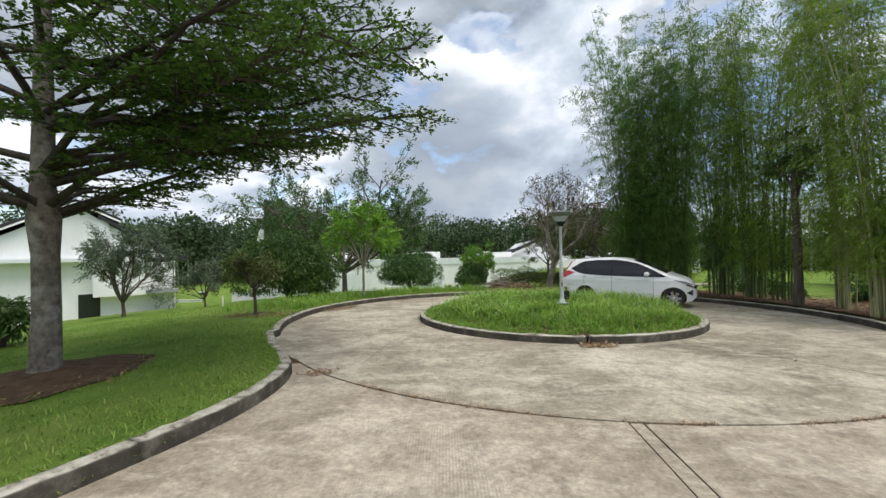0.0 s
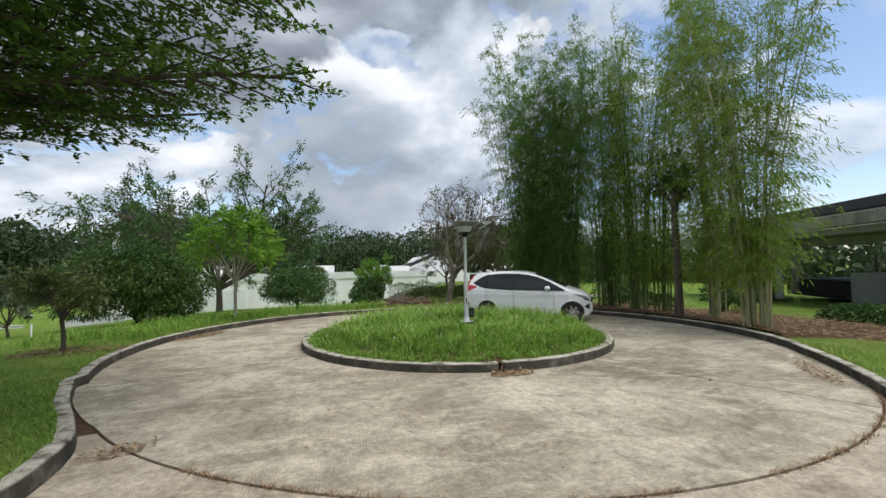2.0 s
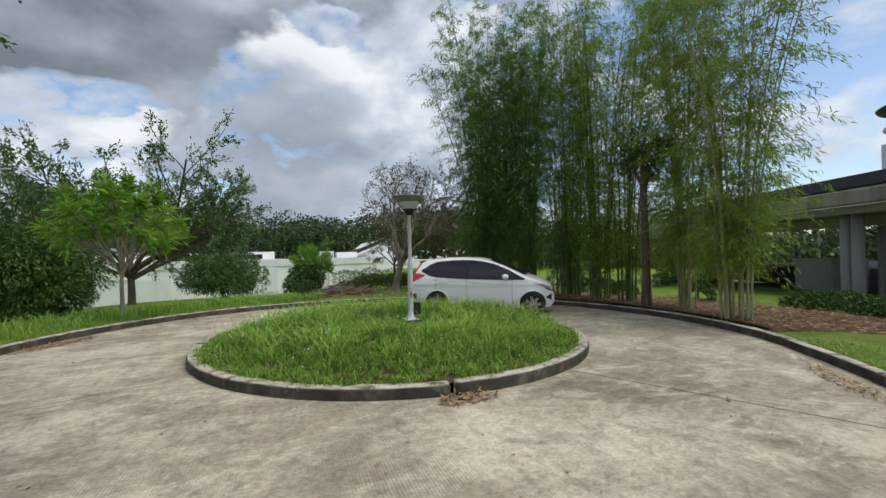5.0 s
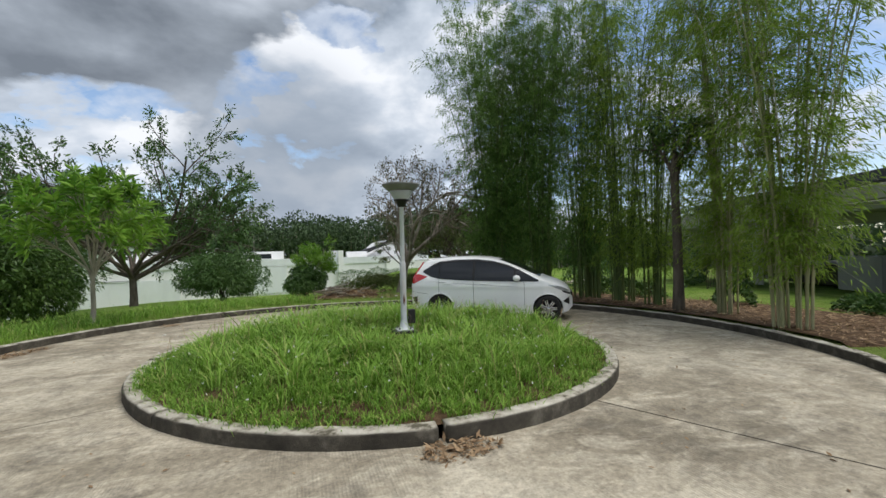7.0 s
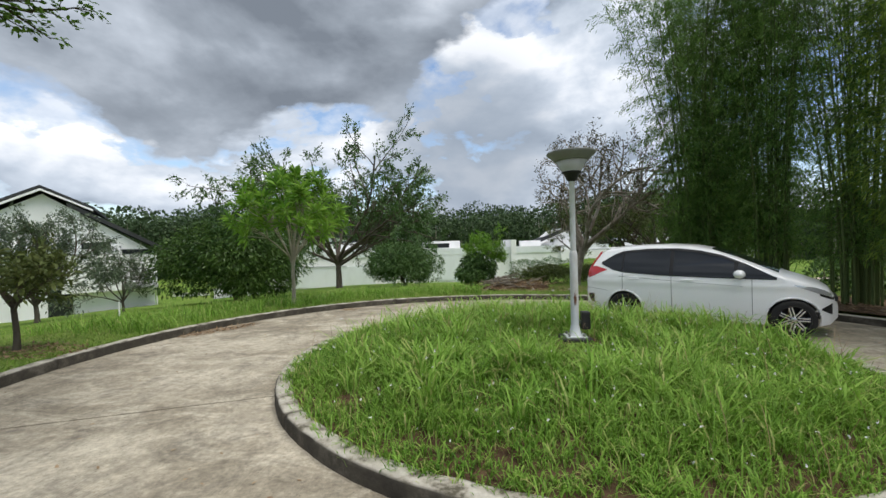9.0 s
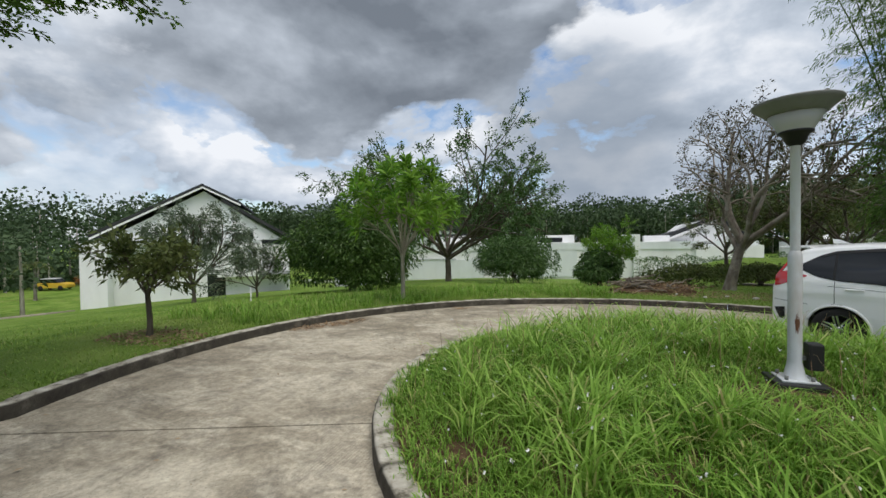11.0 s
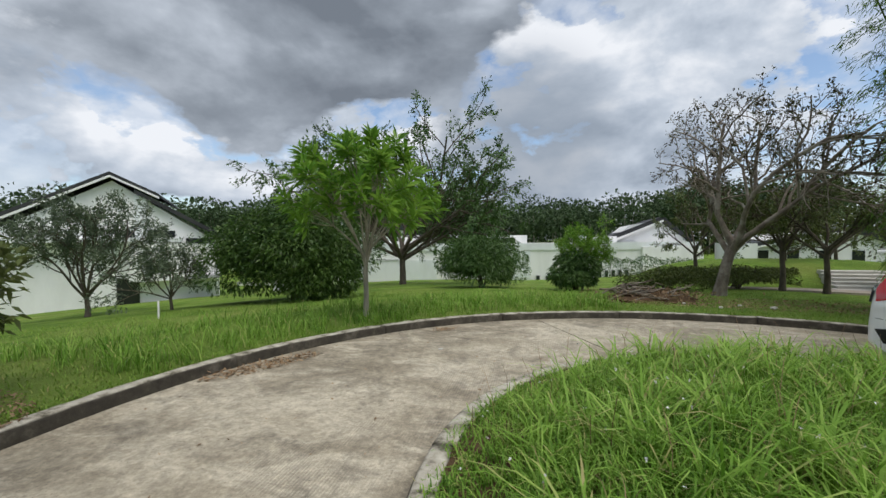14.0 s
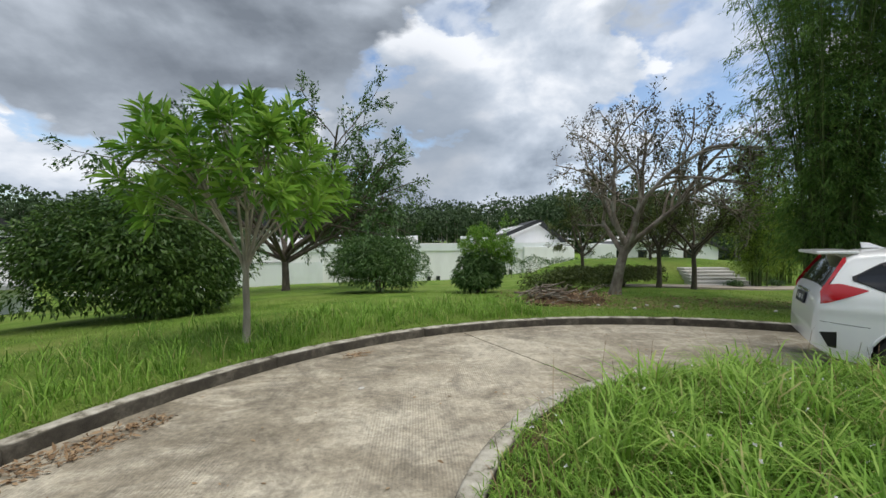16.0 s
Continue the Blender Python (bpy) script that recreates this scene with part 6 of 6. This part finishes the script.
def palm(x, y, h, rng):
    t = thing("palm", "small palm with yellowing drooping fronds", "palm", (x, y, gz(x, y)))
    part("trunk", tubes([(np.array([(0, 0, 0), (0.03, 0, h * 0.5), (0, 0, h)]), np.array([0.16, 0.12, 0.1]))], 10), M_BARK, t)
    for k in range(16):
        a, e = k * 2.4, rng.uniform(0.2, 1.2)
        s = np.linspace(0, 1, 9)
        L = rng.uniform(1.5, 2.1)
        d = np.array([math.cos(a) * math.cos(e), math.sin(a) * math.cos(e), math.sin(e)])
        rib = np.array([0, 0, h]) + np.outer(s * L, d) - np.outer(s ** 2 * L * 0.9, [0, 0, 1])
        P, D = [], []
        for f in np.linspace(0.12, 1, 40):
            q = np.array([np.interp(f, s, rib[:, i]) for i in range(3)])
            for sg in (1, -1):
                P.append(q)
                D.append(np.array([-d[1], d[0], 0]) * sg + d * 0.5 + np.array([0, 0, -0.5]))
        fr = part("frond", leaves(np.array(P), np.array(D), rng.uniform(0.3, 0.5, len(P)), 0.03, rng, 0.3, 0.8), M_LEAF_OLIVE, t)
        part("rib", tubes([(rib, np.linspace(0.016, 0.004, 9))], 4), M_CULM_Y, fr)


palm(-51.9, 31.1, 3.6, np.random.default_rng(71))
rng = np.random.default_rng(72)
plain_tree("red_shrub", -58.3, 38.9, "low shrub with dull red leaves beside the drive", 0.5, 0.05, 7, 1.1, SPEC, 2000, (0.09, 0.16), 0.4, M_LEAF_RED, M_BARK_DARK, rng, (0.3, 1.2), 0.08)



def bamboo_bed():
    """Bare earth and dead bamboo leaves in a strip behind the right-hand kerb."""
    az, dd = np.radians(np.linspace(-26, 52, 60)), np.linspace(KERB_W + 0.01, 4.4, 9)
    V = np.empty((60, 9, 3))
    for i, a in enumerate(az):
        for j, d in enumerate(dd):
            r = R_ROAD + d * (1 + 0.18 * noise.noise((a * 4, j * 0.1, 0)) * (j > 0))
            x, y = CX + r * math.cos(a), CY + r * math.sin(a)
            V[i, j] = x, y, gz(x, y) + 0.05 + 0.025 * noise.noise((x, y, 4)) - (0.06 if j == 8 or i in (0, 59) else 0)
    i, j = np.meshgrid(np.arange(59), np.arange(8), indexing="ij")
    F = np.stack([i * 9 + j, i * 9 + j + 1, (i + 1) * 9 + j + 1, (i + 1) * 9 + j], -1).reshape(-1, 4)
    tagged(solo("bare_earth", smooth(raw_mesh("bed", V.reshape(-1, 3), F)), M_SOIL, "", "", kind="structure"), "bare brown earth under the bamboo", "soil")
    r2 = np.random.default_rng(95)
    n = 5000
    a, d = np.radians(r2.uniform(-28, 50, n)), r2.uniform(0.2, 4.2, n)
    x, y = CX + (R_ROAD + d) * np.cos(a), CY + (R_ROAD + d) * np.sin(a)
    L = r2.uniform(0.06, 0.16, n)
    solo("bamboo_litter", leaves(np.stack([x, y, lawn_z(x, y) + 0.065 + r2.uniform(0, 0.03, n)], -1), r2.normal(0, 1, (n, 3)) * [1, 1, 0.15], L, L * 0.2, r2, 0, 2.0), M_LITTER, "pale dead bamboo leaves strewn over the bare earth", "leaf litter", kind="stuff")


bamboo_bed()



def side_drive():
    p = thing("side_drive", "pale brown paved drive beside the white house", "path", kind="structure")
    pts = [(-60, 6), (-44, 14.0), (-34, 18.6), (-29.5, 21.6)]
    bm = bmesh.new()
    rows = []
    for x, y in pts:
        rows.append([bm.verts.new((x + ox, y + oy, gz(x + ox, y + oy) + 0.08)) for ox, oy in ((0.6, -0.9), (-0.6, 1.2))])
    for a, b in zip(rows[:-1], rows[1:]):
        bm.faces.new((a[0], b[0], b[1], a[1]))
    geo = bmesh.ops.extrude_face_region(bm, geom=list(bm.faces))
    for v in geo["geom"]:
        if isinstance(v, bmesh.types.BMVert):
            v.co.z -= 0.3
    bmesh.ops.recalc_face_normals(bm, faces=bm.faces)
    part("paving", bm, M_PATH, p)


side_drive()


def scrap(x, y, s, rz, label):
    """A crumpled pale scrap of husk or paper."""
    bm = bmesh.new()
    bmesh.ops.create_icosphere(bm, subdivisions=2, radius=1.0)
    for v in bm.verts:
        k = 1 + 0.35 * noise.noise(v.co * 2.1 + Vector((x, y, 0)))
        v.co = Vector((v.co.x * s * k, v.co.y * s * 0.6 * k, max(v.co.z, -0.5) * s * 0.45 * k))
    inside = math.hypot(x - CX, y - CY) < R_ROAD
    solo("scrap", bm, M_STONE, label, "scrap", (x, y, (float(road_z(x, y)) if inside else gz(x, y) + 0.03) + s * 0.15), rz)


for x, y, s, rz in ((5.0, 17.6, 0.08, 20), (3.9, 17.3, 0.06, 70), (4.5, 17.9, 0.05, 10), (6.7, 17.0, 0.06, 40), (3.4, 17.9, 0.05, 100)):
    scrap(x, y, s, rz, "pale dry husk lying on the lawn")
scrap(-1.15, 13.3, 0.035, 30, "small white scrap lying on the road")



def marker_post(x, y, h):
    t = thing("marker_post", "thin white marker post standing in the lawn", "post", (x, y, gz(x, y) - 0.05))
    part("stake", lathe([(0.022, -0.1), (0.022, h), (0.012, h + 0.03), (0, h + 0.035)], 10), M_WHITE, t)


marker_post(-8.5, 15.8, 0.42)


def low_wall(x, y, rz, w):
    t = thing("low_wall", "low white garden wall far down the lawn", "wall", (x, y, gz(x, y) - 0.1), rz)
    part("wall", boxes(((0, 0, 0), (w, 0.3, 0.7)), bevel=0.02), M_WALL, t)
    part("coping", boxes(((-0.05, -0.05, 0.7), (w + 0.05, 0.35, 0.78)), bevel=0.02), M_STONE, t)


low_wall(-34.8, 51.0, -8, 5.0)
low_wall(-16.0, 31.0, 12, 3.0)


def garden_cart(x, y):
    t = thing("garden_cart", "small dark garden cart with a pale tray on the lawn", "cart", (x, y, gz(x, y)), 25)
    part("tray", boxes(((-0.5, -0.3, 0.3), (0.5, 0.3, 0.5)), bevel=0.03), M_METALW, t)
    part("frame", boxes(((-0.45, -0.25, 0.18), (0.45, 0.25, 0.3)), bevel=0.01), M_BLACK, t)
    for k in (-0.32, 0.32):
        w = part("wheel", lathe([(0.0, -0.03), (0.16, -0.03), (0.17, 0.0), (0.16, 0.03), (0.0, 0.03)], 16), M_TYRE, t)
        w.matrix_basis = pose(k * 0.2, k, 0.17, 90, 0, 0)


garden_cart(-38.3, 65.2)


def yellow_car(x, y, rz):
    """A small yellow hatchback far off on the drive."""
    t = thing("small_car", "small yellow car parked on the drive by the white house", "car", (x, y, gz(x, y) + 0.08), rz)
    low = [(-1.75, 0.25), (1.75, 0.25), (1.8, 0.62), (1.65, 0.78), (0.85, 0.88), (-1.7, 0.92), (-1.8, 0.6)]
    bm = prism(low, -0.78, 0.78)
    bmesh.ops.bevel(bm, geom=list(bm.edges), offset=0.06, segments=2, affect="EDGES")
    part("body", bm, M_YELLOW, t)
    bm = prism([(-1.6, 0.88), (0.85, 0.86), (0.35, 1.36), (-1.2, 1.40)], -0.70, 0.70)
    bmesh.ops.bevel(bm, geom=list(bm.edges), offset=0.05, segments=2, affect="EDGES")
    part("cabin", bm, M_CARGLASS, t, "dark glazed cabin")
    part("roof", boxes(((-1.2, -0.66, 1.36), (0.35, 0.66, 1.44)), bevel=0.03), M_WHITE, t, "white roof")
    for wx in (-1.1, 1.1):
        for wy in (-0.72, 0.72):
            w = part("wheel", lathe([(0.0, -0.09), (0.24, -0.09), (0.29, -0.05), (0.29, 0.05), (0.24, 0.09), (0.0, 0.09)], 20), M_TYRE, t)
            w.matrix_basis = pose(wx, wy, 0.29, 90, 0, 0)


yellow_car(-61.7, 37.7, 28)

# ---- far woods ----


def woods():
    rng = np.random.default_rng(81)
    rows = []
    for az0, az1, dist, n, h0, h1 in ((58, 150, 104, 200, 13.5, 15.5), (58, 160, 120, 170, 15.5, 17.5), (150, 215, 75, 70, 7, 10), (140, 215, 95, 80, 9, 12.5), (-60, 58, 60, 90, 6, 9), (-60, 60, 80, 80, 8, 12), (160, 200, 46, 26, 5, 7.5)):
        for k in range(n):
            a = math.radians(rng.uniform(az0, az1))
            r = dist * rng.uniform(0.92, 1.12)
            rows.append((CX + r * math.cos(a), CY + r * math.sin(a), rng.uniform(h0, h1)))
    Ps, Ds, Ls, lines = [], [], [], []
    for x, y, h in rows:
        z = gz(x, y) - 0.3
        w = h * rng.uniform(0.22, 0.34)
        k = int(170 + 10 * h)
        d = unit(rng.normal(0, 1, (k, 3)))
        c = np.array([x, y, z + h * rng.uniform(0.6, 0.7)])
        lump = c + unit(rng.normal(0, 1, (7, 3))) * [w * 0.6, w * 0.6, h * 0.22]
        Ps.append(lump[rng.integers(0, 7, k)] + d * [w * 0.62, w * 0.62, h * 0.14])
        Ds.append(d + rng.normal(0, 0.5, (k, 3)))
        Ls.append(rng.uniform(0.32, 0.74, k) * (h / 12 + 0.2))
        lines.append((np.array([(x, y, z), (x + rng.normal(0, 0.2), y, z + h * 0.75)]), np.array([0.16, 0.07])))
    L = np.concatenate(Ls)
    solo("far_woods", leaves(np.concatenate(Ps), np.concatenate(Ds), L, L * 0.62, rng, 0.15, 0.8), M_LEAF_FOREST, "dense dark green woods along the horizon", "woods", kind="stuff")
    solo("far_trunks", tubes(lines, 5), M_BARK_PALE, "pale tree trunks of the far woods", "woods", kind="stuff")
    # undergrowth that closes the woods near the ground
    n = 26000
    a = np.radians(rng.uniform(-60, 215, n))
    r = np.where(np.degrees(a) < 58, rng.uniform(58, 75, n), np.where(np.degrees(a) < 150, rng.uniform(100, 118, n), rng.uniform(74, 90, n)))
    x, y = CX + r * np.cos(a), CY + r * np.sin(a)
    P = np.stack([x, y, lawn_z(x, y) + rng.uniform(0, 1, n) ** 1.3 * 4.5], -1)
    L = rng.uniform(0.7, 1.5, n)
    solo("undergrowth", leaves(P, rng.normal(0, 1, (n, 3)), L, L * 0.7, rng, 0.1, 0.8), M_LEAF_FOREST, "dark scrub beneath the far woods", "undergrowth", kind="stuff")


woods()

# ---- litter on the road ----
rng = np.random.default_rng(91)


def rz_road(x, y):
    return float(road_z(x, y))


litter("leaf_litter", -3.0, 12.1, 0.75, 0.16, 520, rng, rz_road, "dry brown leaves swept against the kerb", rz=math.radians(62))
litter("leaf_litter", -1.62, 5.3, 0.28, 0.12, 120, rng, rz_road, "dry straw and leaves in the road joint", rz=0.3)
litter("leaf_litter", 2.5, 6.75, 0.32, 0.16, 300, rng, rz_road, "dry straw in front of the broken kerb joint", (0.03, 0.09))
litter("leaf_litter", -1.35, 14.55, 0.25, 0.1, 90, rng, rz_road, "dry leaves against the kerb", rz=0.6)
litter("leaf_litter", 6.6, 5.6, 0.7, 0.14, 240, rng, rz_road, "dry leaves swept against the kerb", rz=0.9)
litter("leaf_litter", 5.2, 18.7, 4.2, 1.4, 3600, rng, gz, "dry brown leaves strewn over thin grass by the bare tree", (0.03, 0.09))
n = 420
x, y = disc(n, R_ISLAND + 0.1, R_ROAD - 0.05, rng)
L = rng.uniform(0.015, 0.06, n)
solo("scattered_leaves", leaves(np.stack([x, y, road_z(x, y) + rng.uniform(0.003, 0.012, n)], -1), rng.normal(0, 1, (n, 3)) * [1, 1, 0.1], L, L * 0.4, rng, 0, 2.0), M_LITTER, "few dry leaves and twigs strewn over the road", "leaf litter", kind="stuff")
